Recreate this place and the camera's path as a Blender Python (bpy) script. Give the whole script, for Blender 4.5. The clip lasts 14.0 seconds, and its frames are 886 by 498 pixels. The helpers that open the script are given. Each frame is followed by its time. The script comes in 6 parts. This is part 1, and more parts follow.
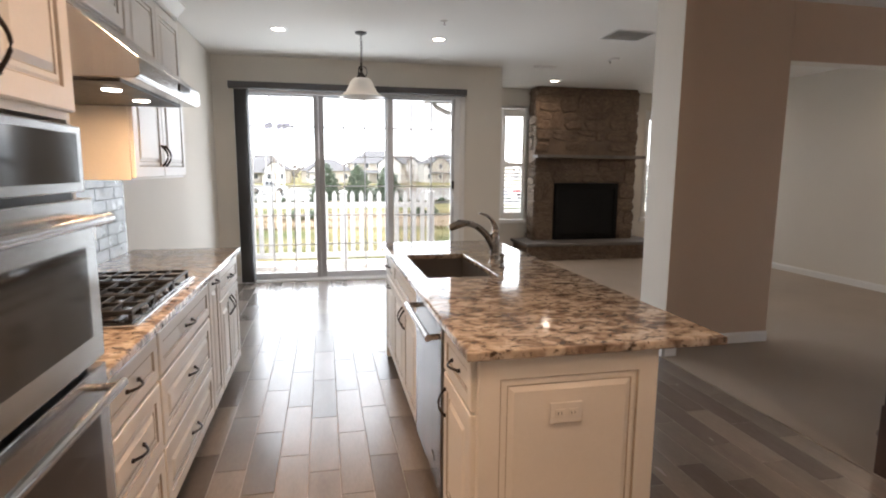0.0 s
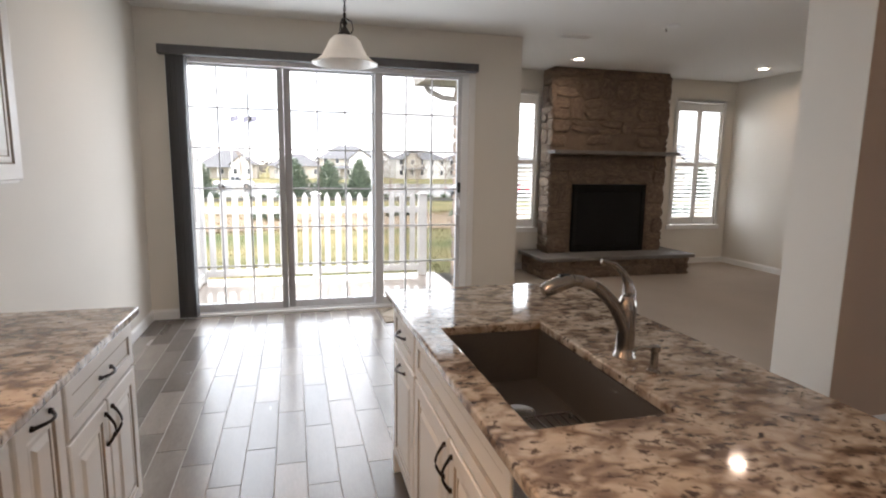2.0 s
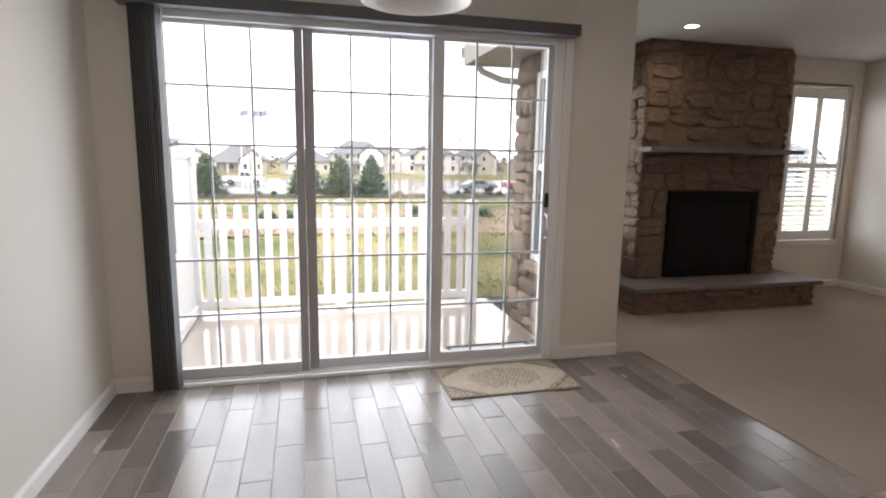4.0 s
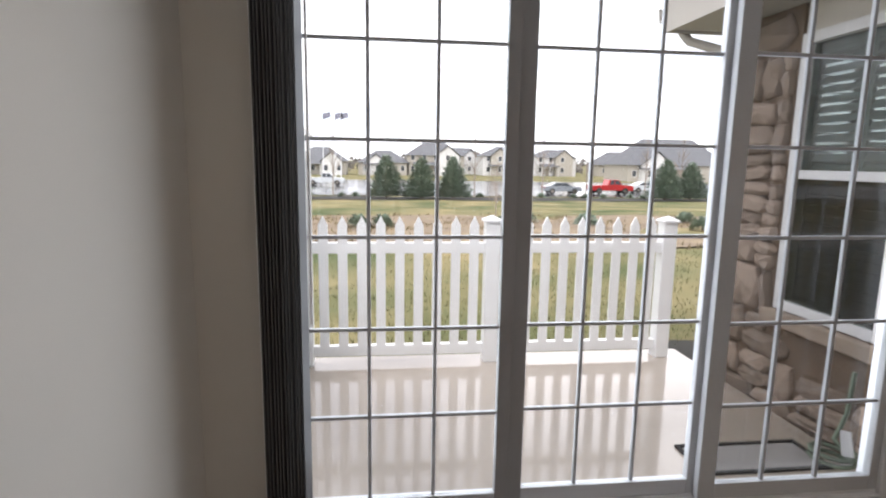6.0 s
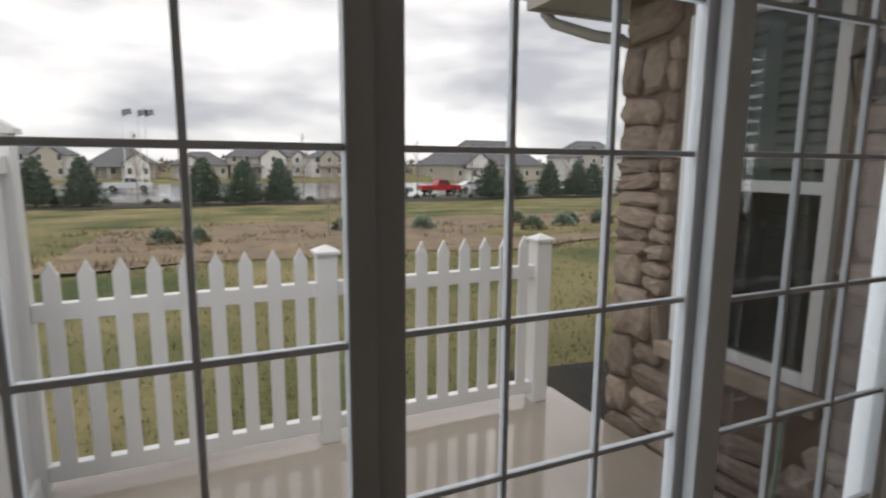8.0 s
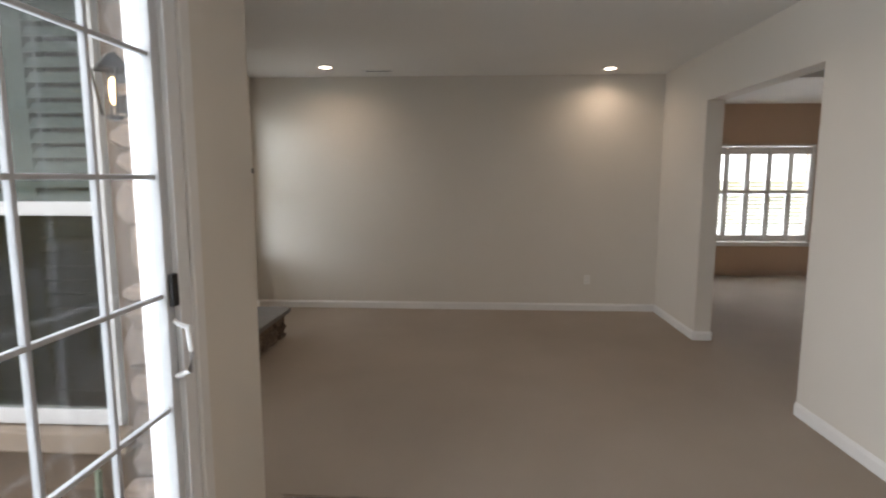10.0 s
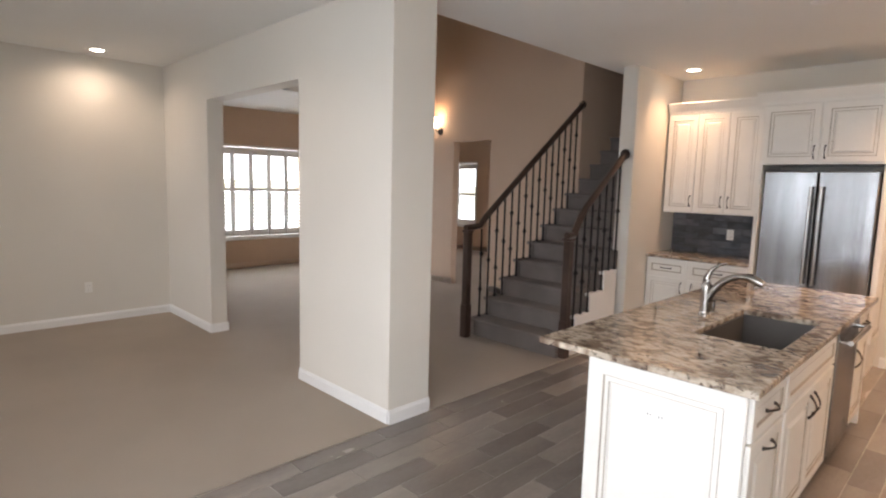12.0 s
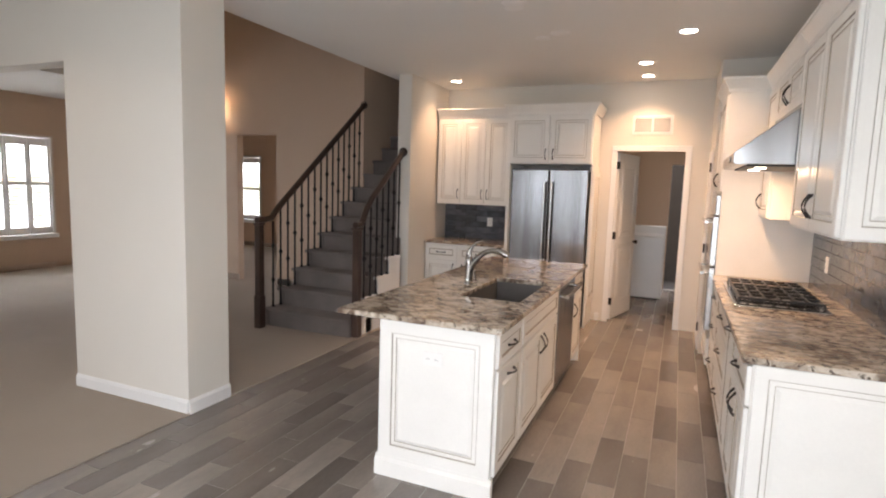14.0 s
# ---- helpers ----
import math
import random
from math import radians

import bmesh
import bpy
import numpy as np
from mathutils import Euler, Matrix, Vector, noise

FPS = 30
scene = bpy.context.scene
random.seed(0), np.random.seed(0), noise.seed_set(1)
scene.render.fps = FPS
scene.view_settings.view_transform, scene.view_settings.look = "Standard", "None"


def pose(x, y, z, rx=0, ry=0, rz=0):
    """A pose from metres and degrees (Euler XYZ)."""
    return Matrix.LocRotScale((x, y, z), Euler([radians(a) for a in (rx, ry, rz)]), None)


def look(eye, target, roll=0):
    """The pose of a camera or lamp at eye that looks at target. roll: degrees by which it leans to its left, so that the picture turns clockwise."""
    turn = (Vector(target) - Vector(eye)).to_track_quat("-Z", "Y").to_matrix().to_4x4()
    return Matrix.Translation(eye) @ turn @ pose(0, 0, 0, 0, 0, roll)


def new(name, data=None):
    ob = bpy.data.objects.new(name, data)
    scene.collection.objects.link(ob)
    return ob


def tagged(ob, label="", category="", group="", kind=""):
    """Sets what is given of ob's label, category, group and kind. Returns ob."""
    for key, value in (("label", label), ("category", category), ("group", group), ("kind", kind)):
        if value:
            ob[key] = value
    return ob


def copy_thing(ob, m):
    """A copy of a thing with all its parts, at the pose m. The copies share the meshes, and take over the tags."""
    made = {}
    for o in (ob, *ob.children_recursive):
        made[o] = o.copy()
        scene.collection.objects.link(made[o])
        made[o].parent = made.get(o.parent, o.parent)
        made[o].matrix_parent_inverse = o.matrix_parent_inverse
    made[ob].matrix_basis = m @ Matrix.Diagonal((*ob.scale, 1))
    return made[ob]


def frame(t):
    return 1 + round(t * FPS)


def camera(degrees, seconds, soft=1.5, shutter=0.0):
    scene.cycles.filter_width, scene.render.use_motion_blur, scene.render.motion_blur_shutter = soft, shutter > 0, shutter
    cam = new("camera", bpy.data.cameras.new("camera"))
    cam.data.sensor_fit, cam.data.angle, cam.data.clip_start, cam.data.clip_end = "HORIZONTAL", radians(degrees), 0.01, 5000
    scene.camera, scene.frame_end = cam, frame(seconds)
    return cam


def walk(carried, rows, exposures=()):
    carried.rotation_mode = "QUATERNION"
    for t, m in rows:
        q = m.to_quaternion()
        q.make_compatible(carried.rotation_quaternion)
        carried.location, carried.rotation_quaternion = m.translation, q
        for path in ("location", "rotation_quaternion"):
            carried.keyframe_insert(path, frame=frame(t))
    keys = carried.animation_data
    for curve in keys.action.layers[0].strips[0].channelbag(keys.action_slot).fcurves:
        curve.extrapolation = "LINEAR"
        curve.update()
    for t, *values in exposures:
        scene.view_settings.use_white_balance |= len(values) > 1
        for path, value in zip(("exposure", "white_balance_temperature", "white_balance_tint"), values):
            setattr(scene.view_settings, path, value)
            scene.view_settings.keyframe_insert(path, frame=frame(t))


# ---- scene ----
cam = camera(77.8, 14.0, 2.0, 0.18)
PATH = [
    (0, (1.325, 0.608, 1.483), (1.741, 2.543, 1.197), 0.4),
    (0.5, (1.391, 1.021, 1.473), (1.847, 2.946, 1.184), 0.6),
    (1, (1.393, 1.444, 1.496), (1.882, 3.361, 1.205), 0.6),
    (1.5, (1.358, 1.886, 1.495), (1.865, 3.798, 1.202), 0.7),
    (2, (1.34, 2.343, 1.501), (1.859, 4.251, 1.202), 0.8),
    (4.5, (1.163, 4.555, 1.564), (1.62, 6.476, 1.244), 0.9),
    (5, (1.022, 4.982, 1.551), (1.397, 6.921, 1.233), 1.1),
    (5.5, (0.877, 5.398, 1.548), (1.132, 7.357, 1.237), 0.9),
    (6, (0.701, 5.853, 1.563), (0.933, 7.815, 1.247), 0.9),
    (6.5, (0.608, 6.264, 1.577), (0.798, 8.23, 1.257), 0.6),
    (7, (0.653, 6.625, 1.576), (0.859, 8.588, 1.255), 0.3),
    (7.5, (0.802, 6.897, 1.604), (1.162, 8.837, 1.278), 0.3),
    (8, (0.952, 7.031, 1.613), (1.758, 8.836, 1.306), 0.4),
    (8.5, (1.053, 7.054, 1.62), (2.389, 8.516, 1.343), 0.4),
    (10.8, (1.378, 7.016, 1.64), (3.261, 6.393, 1.38), 0.4),
    (11, (1.377, 7.014, 1.639), (3.192, 6.214, 1.38), 0.6),
    (11.5, (1.312, 7.0, 1.622), (2.922, 5.839, 1.383), 1.3),
    (12, (1.22, 7.004, 1.618), (2.63, 5.606, 1.382), 1.5),
    (12.5, (1.15, 7.059, 1.62), (2.384, 5.502, 1.385), 1.6),
    (13, (1.114, 7.155, 1.607), (2.159, 5.465, 1.379), 1.7),
    (13.5, (1.099, 7.278, 1.603), (1.976, 5.495, 1.377), 1.8),
    (14, (1.009, 7.385, 1.595), (1.788, 5.557, 1.366), 1.8),
]
# time, stops, white balance temperature and tint
EXPOSURES = [(0, 0.64, 6650, 18), (0.5, 0.8, 6650, 18), (1, 0.7, 6650, 18), (2, 0.58, 6650, 19), (4.5, 0.27, 6650, 20), (5.5, -0.03, 6600, 20),
             (6, -0.38, 6550, 20), (6.5, -0.58, 6500, 20), (7, -0.72, 6450, 19), (7.5, -1.08, 6600, 18), (8, -1.55, 6800, 17), (8.7, -1.62, 7000, 16),
             (9.5, -0.55, 6800, 16), (10.8, 1.14, 6600, 18), (12.5, 1.1, 6600, 18), (14, 0.98, 6600, 18)]
SKY = 4.1
DAY = 8.6
LIV = 2.3
KIT = 5.2
SCONCE = 0.8
walk(cam, [(t, look(e, g, r)) for t, e, g, r in PATH], EXPOSURES)

# ---------- world and large lights ----------
world = bpy.data.worlds.new("overcast_sky")
scene.world = world
world.use_nodes = True
wn, wl = world.node_tree.nodes, world.node_tree.links
wn.clear()
w_out = wn.new("ShaderNodeOutputWorld")
w_bg = wn.new("ShaderNodeBackground")
w_sky = wn.new("ShaderNodeTexSky")
w_sky.sky_type = "NISHITA"
w_sky.sun_disc = False
w_sky.sun_elevation, w_sky.sun_rotation = radians(60), radians(-157)
w_geo = wn.new("ShaderNodeTexCoord")
w_map = wn.new("ShaderNodeMapping")
w_map.inputs["Scale"].default_value = (1.0, 1.0, 3.2)
w_noise = wn.new("ShaderNodeTexNoise")
w_noise.inputs["Scale"].default_value = 2.6
w_noise.inputs["Detail"].default_value = 6.0
w_ramp = wn.new("ShaderNodeValToRGB")
w_ramp.color_ramp.elements[0].position, w_ramp.color_ramp.elements[0].color = 0.36, (0.44, 0.46, 0.5, 1)
w_ramp.color_ramp.elements[1].position, w_ramp.color_ramp.elements[1].color = 0.58, (1.0, 1.0, 1.0, 1)
w_scale = wn.new("ShaderNodeVectorMath")
w_scale.operation = "SCALE"
w_scale.inputs["Scale"].default_value = 0.05
w_mix = wn.new("ShaderNodeMix")
w_mix.data_type = "RGBA"
w_mix.inputs["Factor"].default_value = 0.9
wl.new(w_geo.outputs["Generated"], w_map.inputs["Vector"])
wl.new(w_map.outputs["Vector"], w_noise.inputs["Vector"])
wl.new(w_noise.outputs["Fac"], w_ramp.inputs["Fac"])
wl.new(w_sky.outputs["Color"], w_scale.inputs[0])
wl.new(w_scale.outputs["Vector"], w_mix.inputs["A"])
wl.new(w_ramp.outputs["Color"], w_mix.inputs["B"])
wl.new(w_mix.outputs["Result"], w_bg.inputs["Color"])
w_bg.inputs["Strength"].default_value = SKY
wl.new(w_bg.outputs["Background"], w_out.inputs["Surface"])


def lamp(name, kind, m, energy, color=(1, 1, 1), size=0.1, size_y=None, spread=180, angle=None):
    d = bpy.data.lights.new(name, kind)
    d.energy, d.color = energy, color
    if kind == "AREA":
        d.shape = "RECTANGLE" if size_y else "DISK"
        d.size = size
        if size_y:
            d.size_y = size_y
        d.spread = radians(spread)
    if kind == "SUN":
        d.angle = radians(angle)
    if kind == "POINT":
        d.shadow_soft_size = size
    ob = new(name, d)
    ob.matrix_world = m
    return ob


lamp("sun", "SUN", look((0, 0, 30), (6.5, 15, 0)), 2.3, (1.0, 0.97, 0.93), angle=20)
# sky light entering by the openings
lamp("sky_slider", "AREA", look((1.75, 8.25, 1.3), (1.75, 0, 1.1)), DAY * 2.9 * 2.4, (0.79, 0.905, 1.0), 2.8, 2.35)
lamp("sky_window_a", "AREA", look((4.33, 9.98, 1.55), (4.33, 0, 1.2)), DAY * 1.5 * 1.9, (0.79, 0.905, 1.0), 0.85, 1.9)
lamp("sky_window_b", "AREA", look((7.48, 9.98, 1.55), (7.48, 0, 1.2)), DAY * 1.5 * 1.9, (0.79, 0.905, 1.0), 0.85, 1.9)
lamp("sky_front", "AREA", look((10.95, 2.61, 1.4), (0, 2.61, 1.0)), DAY * 3.4 * 3.4, (0.79, 0.905, 1.0), 2.4, 1.6)
lamp("sky_hall", "AREA", look((10.52, -3.14, 1.35), (8.6, 3, 1.0)), DAY * 3.0, (0.79, 0.905, 1.0), 0.7, 1.5)

# ---------- materials ----------


def material(name, base, rough=0.5, metal=0.0, var=0.12, scale=6.0, bump=0.0, bump_scale=80.0, stretch=(1, 1, 1),
             per_object=0.0, island=0.0, tint=None, spec=0.5, coat=0.0, rough_var=0.08):
    m = bpy.data.materials.new(name)
    m.use_nodes = True
    n, l = m.node_tree.nodes, m.node_tree.links
    b = n["Principled BSDF"]
    co = n.new("ShaderNodeTexCoord")
    mp = n.new("ShaderNodeMapping")
    mp.inputs["Scale"].default_value = stretch
    l.new(co.outputs["Object"], mp.inputs["Vector"])
    vec = mp.outputs["Vector"]
    rnd = None
    if per_object or island:
        src = n.new("ShaderNodeObjectInfo") if per_object else n.new("ShaderNodeNewGeometry")
        rnd = src.outputs["Random"] if per_object else src.outputs["Random Per Island"]
        mul = n.new("ShaderNodeMath")
        mul.operation = "MULTIPLY"
        mul.inputs[1].default_value = 37.0
        l.new(rnd, mul.inputs[0])
        add = n.new("ShaderNodeVectorMath")
        l.new(vec, add.inputs[0])
        l.new(mul.outputs[0], add.inputs[1])
        vec = add.outputs[0]
    big = n.new("ShaderNodeTexNoise")
    big.inputs["Scale"].default_value = scale
    big.inputs["Detail"].default_value = 4.0
    fine = n.new("ShaderNodeTexNoise")
    fine.inputs["Scale"].default_value = bump_scale
    fine.inputs["Detail"].default_value = 3.0
    l.new(vec, big.inputs["Vector"])
    l.new(vec, fine.inputs["Vector"])
    ramp = n.new("ShaderNodeValToRGB")
    lo = [c * (1 - var) for c in base]
    hi = [min(1, c * (1 + var)) for c in base] if tint is None else list(tint)
    ramp.color_ramp.elements[0].position, ramp.color_ramp.elements[0].color = 0.34, (*lo, 1)
    ramp.color_ramp.elements[1].position, ramp.color_ramp.elements[1].color = 0.66, (*hi, 1)
    mixf = n.new("ShaderNodeMath")
    mixf.operation = "MULTIPLY_ADD"
    mixf.inputs[1].default_value = 0.3
    l.new(fine.outputs["Fac"], mixf.inputs[0])
    sub = n.new("ShaderNodeMath")
    sub.operation = "MULTIPLY_ADD"
    sub.inputs[1].default_value, sub.inputs[2].default_value = 0.7, 0.0
    l.new(big.outputs["Fac"], sub.inputs[0])
    l.new(sub.outputs[0], mixf.inputs[2])
    l.new(mixf.outputs[0], ramp.inputs["Fac"])
    colour = ramp.outputs["Color"]
    if rnd is not None:
        amount = per_object or island
        hs = n.new("ShaderNodeHueSaturation")
        mr = n.new("ShaderNodeMapRange")
        mr.inputs["To Min"].default_value, mr.inputs["To Max"].default_value = 1 - amount, 1 + amount
        l.new(rnd, mr.inputs["Value"])
        l.new(mr.outputs[0], hs.inputs["Value"])
        l.new(colour, hs.inputs["Color"])
        colour = hs.outputs["Color"]
    l.new(colour, b.inputs["Base Color"])
    rr = n.new("ShaderNodeMapRange")
    rr.inputs["To Min"].default_value, rr.inputs["To Max"].default_value = max(0.02, rough - rough_var), min(1, rough + rough_var)
    l.new(big.outputs["Fac"], rr.inputs["Value"])
    l.new(rr.outputs[0], b.inputs["Roughness"])
    b.inputs["Metallic"].default_value = metal
    b.inputs["Specular IOR Level"].default_value = spec
    b.inputs["Coat Weight"].default_value = coat
    b.inputs["Coat Roughness"].default_value = 0.08
    if bump:
        bp = n.new("ShaderNodeBump")
        bp.inputs["Strength"].default_value = bump
        bp.inputs["Distance"].default_value = 0.01
        l.new(fine.outputs["Fac"], bp.inputs["Height"])
        l.new(bp.outputs["Normal"], b.inputs["Normal"])
    return m


def glowing(name, colour, strength):
    m = bpy.data.materials.new(name)
    m.use_nodes = True
    b = m.node_tree.nodes["Principled BSDF"]
    b.inputs["Base Color"].default_value = (*colour, 1)
    b.inputs["Emission Color"].default_value = (*colour, 1)
    b.inputs["Emission Strength"].default_value = strength
    return m


def clear_glass(name, tint=(0.97, 0.99, 0.98)):
    m = bpy.data.materials.new(name)
    m.use_nodes = True
    n, l = m.node_tree.nodes, m.node_tree.links
    n.clear()
    o = n.new("ShaderNodeOutputMaterial")
    tr = n.new("ShaderNodeBsdfTransparent")
    tr.inputs["Color"].default_value = (*tint, 1)
    gl = n.new("ShaderNodeBsdfGlossy")
    gl.inputs["Roughness"].default_value = 0.02
    lw = n.new("ShaderNodeLayerWeight")
    lw.inputs["Blend"].default_value = 0.5
    pw = n.new("ShaderNodeMath")
    pw.operation = "POWER"
    pw.inputs[1].default_value = 4.0
    l.new(lw.outputs["Facing"], pw.inputs[0])
    fr = n.new("ShaderNodeMath")
    fr.operation = "MULTIPLY_ADD"
    fr.inputs[1].default_value, fr.inputs[2].default_value = 0.45, 0.03
    l.new(pw.outputs[0], fr.inputs[0])
    mx = n.new("ShaderNodeMixShader")
    l.new(fr.outputs[0], mx.inputs[0])
    l.new(tr.outputs[0], mx.inputs[1])
    l.new(gl.outputs[0], mx.inputs[2])
    l.new(mx.outputs[0], o.inputs["Surface"])
    return m


def granite_material():
    m = bpy.data.materials.new("granite")
    m.use_nodes = True
    n, l = m.node_tree.nodes, m.node_tree.links
    b = n["Principled BSDF"]
    co = n.new("ShaderNodeTexCoord")
    mp = n.new("ShaderNodeMapping")
    mp.inputs["Rotation"].default_value = (0, 0, radians(32))
    mp.inputs["Scale"].default_value = (1.0, 1.5, 1.0)
    l.new(co.outputs["Object"], mp.inputs["Vector"])
    warp = n.new("ShaderNodeTexNoise")
    warp.inputs["Scale"].default_value, warp.inputs["Detail"].default_value = 11.5, 10.0
    warp.inputs["Distortion"].default_value = 0.7
    l.new(mp.outputs[0], warp.inputs["Vector"])
    r1 = n.new("ShaderNodeValToRGB")
    e = r1.color_ramp.elements
    e[0].position, e[0].color = 0.31, (0.13, 0.092, 0.066, 1)
    e[1].position, e[1].color = 0.70, (0.62, 0.545, 0.455, 1)
    for p, c in ((0.41, (0.24, 0.175, 0.13, 1)), (0.48, (0.36, 0.29, 0.225, 1)), (0.56, (0.50, 0.425, 0.34, 1))):
        k = e.new(p)
        k.color = c
    l.new(warp.outputs["Fac"], r1.inputs["Fac"])
    fine = n.new("ShaderNodeTexNoise")
    fine.inputs["Scale"].default_value, fine.inputs["Detail"].default_value = 31.0, 10.0
    fine.inputs["Distortion"].default_value = 0.25
    fine.inputs["Roughness"].default_value = 0.68
    l.new(mp.outputs[0], fine.inputs["Vector"])
    r2 = n.new("ShaderNodeValToRGB")
    r2.color_ramp.elements[0].position, r2.color_ramp.elements[0].color = 0.40, (0.0, 0.0, 0.0, 1)
    r2.color_ramp.elements[1].position, r2.color_ramp.elements[1].color = 0.46, (1, 1, 1, 1)
    l.new(fine.outputs["Fac"], r2.inputs["Fac"])
    mx = n.new("ShaderNodeMix")
    mx.data_type = "RGBA"
    mx.inputs["A"].default_value = (0.07, 0.048, 0.036, 1)
    l.new(r2.outputs["Color"], mx.inputs["Factor"])
    l.new(r1.outputs["Color"], mx.inputs["B"])
    pale = n.new("ShaderNodeTexVoronoi")
    pale.inputs["Scale"].default_value = 15.0
    l.new(mp.outputs[0], pale.inputs["Vector"])
    r3 = n.new("ShaderNodeValToRGB")
    r3.color_ramp.elements[0].position, r3.color_ramp.elements[0].color = 0.09, (0.8, 0.8, 0.8, 1)
    r3.color_ramp.elements[1].position, r3.color_ramp.elements[1].color = 0.32, (0, 0, 0, 1)
    l.new(pale.outputs["Distance"], r3.inputs["Fac"])
    mx2 = n.new("ShaderNodeMix")
    mx2.data_type = "RGBA"
    l.new(r3.outputs["Color"], mx2.inputs["Factor"])
    l.new(mx.outputs["Result"], mx2.inputs["A"])
    mx2.inputs["B"].default_value = (0.67, 0.59, 0.485, 1)
    l.new(mx2.outputs["Result"], b.inputs["Base Color"])
    b.inputs["Roughness"].default_value = 0.07
    b.inputs["Specular IOR Level"].default_value = 0.6
    return m


def plank_material():
    m = material("plank_tile", (0.195, 0.169, 0.148), 0.24, var=0.13, scale=2.2, bump=0.06, bump_scale=30,
                 stretch=(3.0, 0.8, 1.0), per_object=0.36, tint=(0.232, 0.201, 0.176), rough_var=0.08, spec=0.65)
    return m


PAINT = material("wall_paint_greige", (0.70, 0.66, 0.595), 0.75, var=0.025, scale=1.2, bump=0.05, bump_scale=220)
# tan paint made more saturated, so warm hall light is part of the colour
TAN_WARM_LIT = material("wall_paint_tan_warm_lit", (0.57, 0.425, 0.315), 0.78, var=0.03, scale=1.2, bump=0.05, bump_scale=220)
CEIL = material("ceiling_paint", (0.78, 0.77, 0.74), 0.85, var=0.02, scale=1.0, bump=0.05, bump_scale=180)
TRIM = material("trim_white", (0.80, 0.79, 0.77), 0.42, var=0.02, scale=3)
VINYL = material("vinyl_white", (0.82, 0.83, 0.84), 0.35, var=0.03, scale=3)
CAB = material("cabinet_antique_white", (0.81, 0.785, 0.735), 0.38, var=0.03, scale=4, bump=0.02)
GLAZE = material("cabinet_glaze", (0.40, 0.345, 0.28), 0.5, var=0.15, scale=12)
GRANITE = granite_material()
PLANK = plank_material()
GROUT = material("grout", (0.34, 0.315, 0.285), 0.85, var=0.1, bump=0.1)
CARPET = material("carpet_taupe", (0.45, 0.385, 0.32), 0.95, var=0.07, scale=0.9, bump=0.9, bump_scale=420, spec=0.1)
STAIR_CARPET = material("stair_carpet_grey", (0.23, 0.20, 0.185), 0.95, var=0.16, scale=3.0, bump=0.9, bump_scale=420, spec=0.1)
STEEL = material("brushed_steel", (0.50, 0.495, 0.49), 0.19, 1.0, var=0.05, scale=3, bump=0.02, bump_scale=60, stretch=(60, 60, 0.6), rough_var=0.05)
NICKEL = material("brushed_nickel", (0.36, 0.33, 0.30), 0.26, 1.0, var=0.05)
BRONZE = material("dark_bronze", (0.035, 0.028, 0.024), 0.35, 0.85, var=0.2)
IRON = material("wrought_iron", (0.02, 0.018, 0.017), 0.5, 0.6, var=0.2)
BLACK = material("cast_black", (0.015, 0.015, 0.015), 0.45, 0.2, var=0.3, scale=20)
FIRE_BLACK = material("firebox_black", (0.008, 0.0075, 0.007), 0.75, var=0.2, scale=14, spec=0.2)
FIRE_GLASS = material("firebox_glass", (0.008, 0.008, 0.008), 0.22, var=0.1, spec=0.2)
BLACK_GLASS = material("black_glass", (0.012, 0.012, 0.013), 0.06, var=0.1, spec=0.7)
DARK_WOOD = material("walnut_rail", (0.058, 0.034, 0.025), 0.35, var=0.35, scale=4, stretch=(1, 1, 1), bump=0.05)
SINK = material("sink_composite_grey", (0.10, 0.09, 0.083), 0.45, var=0.08, scale=10)
SPLASH = material("splash_tile_grey", (0.098, 0.105, 0.117), 0.11, var=0.4, scale=5, stretch=(1, 1, 2), per_object=0.3, bump=0.35, bump_scale=9)
SPLASH_GROUT = material("splash_grout", (0.055, 0.055, 0.056), 0.85, var=0.1)
DARK_STEEL = material("fridge_steel", (0.30, 0.295, 0.30), 0.2, 1.0, var=0.28, scale=2, bump=0.02, bump_scale=60, stretch=(5, 5, 0.12), rough_var=0.06)
TRAY = material("outdoor_mat_grey", (0.33, 0.32, 0.31), 0.6, var=0.1, scale=8, bump=0.2)
STONE = material("field_stone", (0.18, 0.122, 0.086), 0.85, var=0.35, scale=5, bump=0.7, bump_scale=22, per_object=0.13, tint=(0.255, 0.185, 0.132))
LIGHT_STONE = material("tan_field_stone", (0.33, 0.255, 0.205), 0.85, var=0.3, scale=6, bump=0.6, bump_scale=26, per_object=0.3, tint=(0.42, 0.33, 0.265))
MORTAR = material("mortar", (0.19, 0.138, 0.1), 0.95, var=0.2, bump=0.5, bump_scale=60)
SLATE = material("hearth_slab", (0.17, 0.155, 0.145), 0.6, var=0.2, scale=5, bump=0.2)
BLIND = material("blind_grey", (0.085, 0.082, 0.083), 0.6, var=0.12, scale=9, stretch=(8, 8, 0.4))
RUG_BASE = material("rug_cream", (0.44, 0.365, 0.285), 0.95, var=0.1, scale=30, bump=0.5, bump_scale=300)
RUG_INK = material("rug_taupe", (0.10, 0.078, 0.056), 0.95, var=0.15, scale=30, bump=0.5, bump_scale=300)
CONCRETE = material("wet_concrete", (0.40, 0.35, 0.30), 0.10, var=0.09, scale=1.6, bump=0.0, rough_var=0.07, spec=0.8, coat=0.5)
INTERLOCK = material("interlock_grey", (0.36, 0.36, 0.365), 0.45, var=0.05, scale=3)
SCREEN_MESH = clear_glass("insect_screen", (0.78, 0.80, 0.79))
DOOR_SCREEN = clear_glass("door_screen", (0.80, 0.80, 0.80))
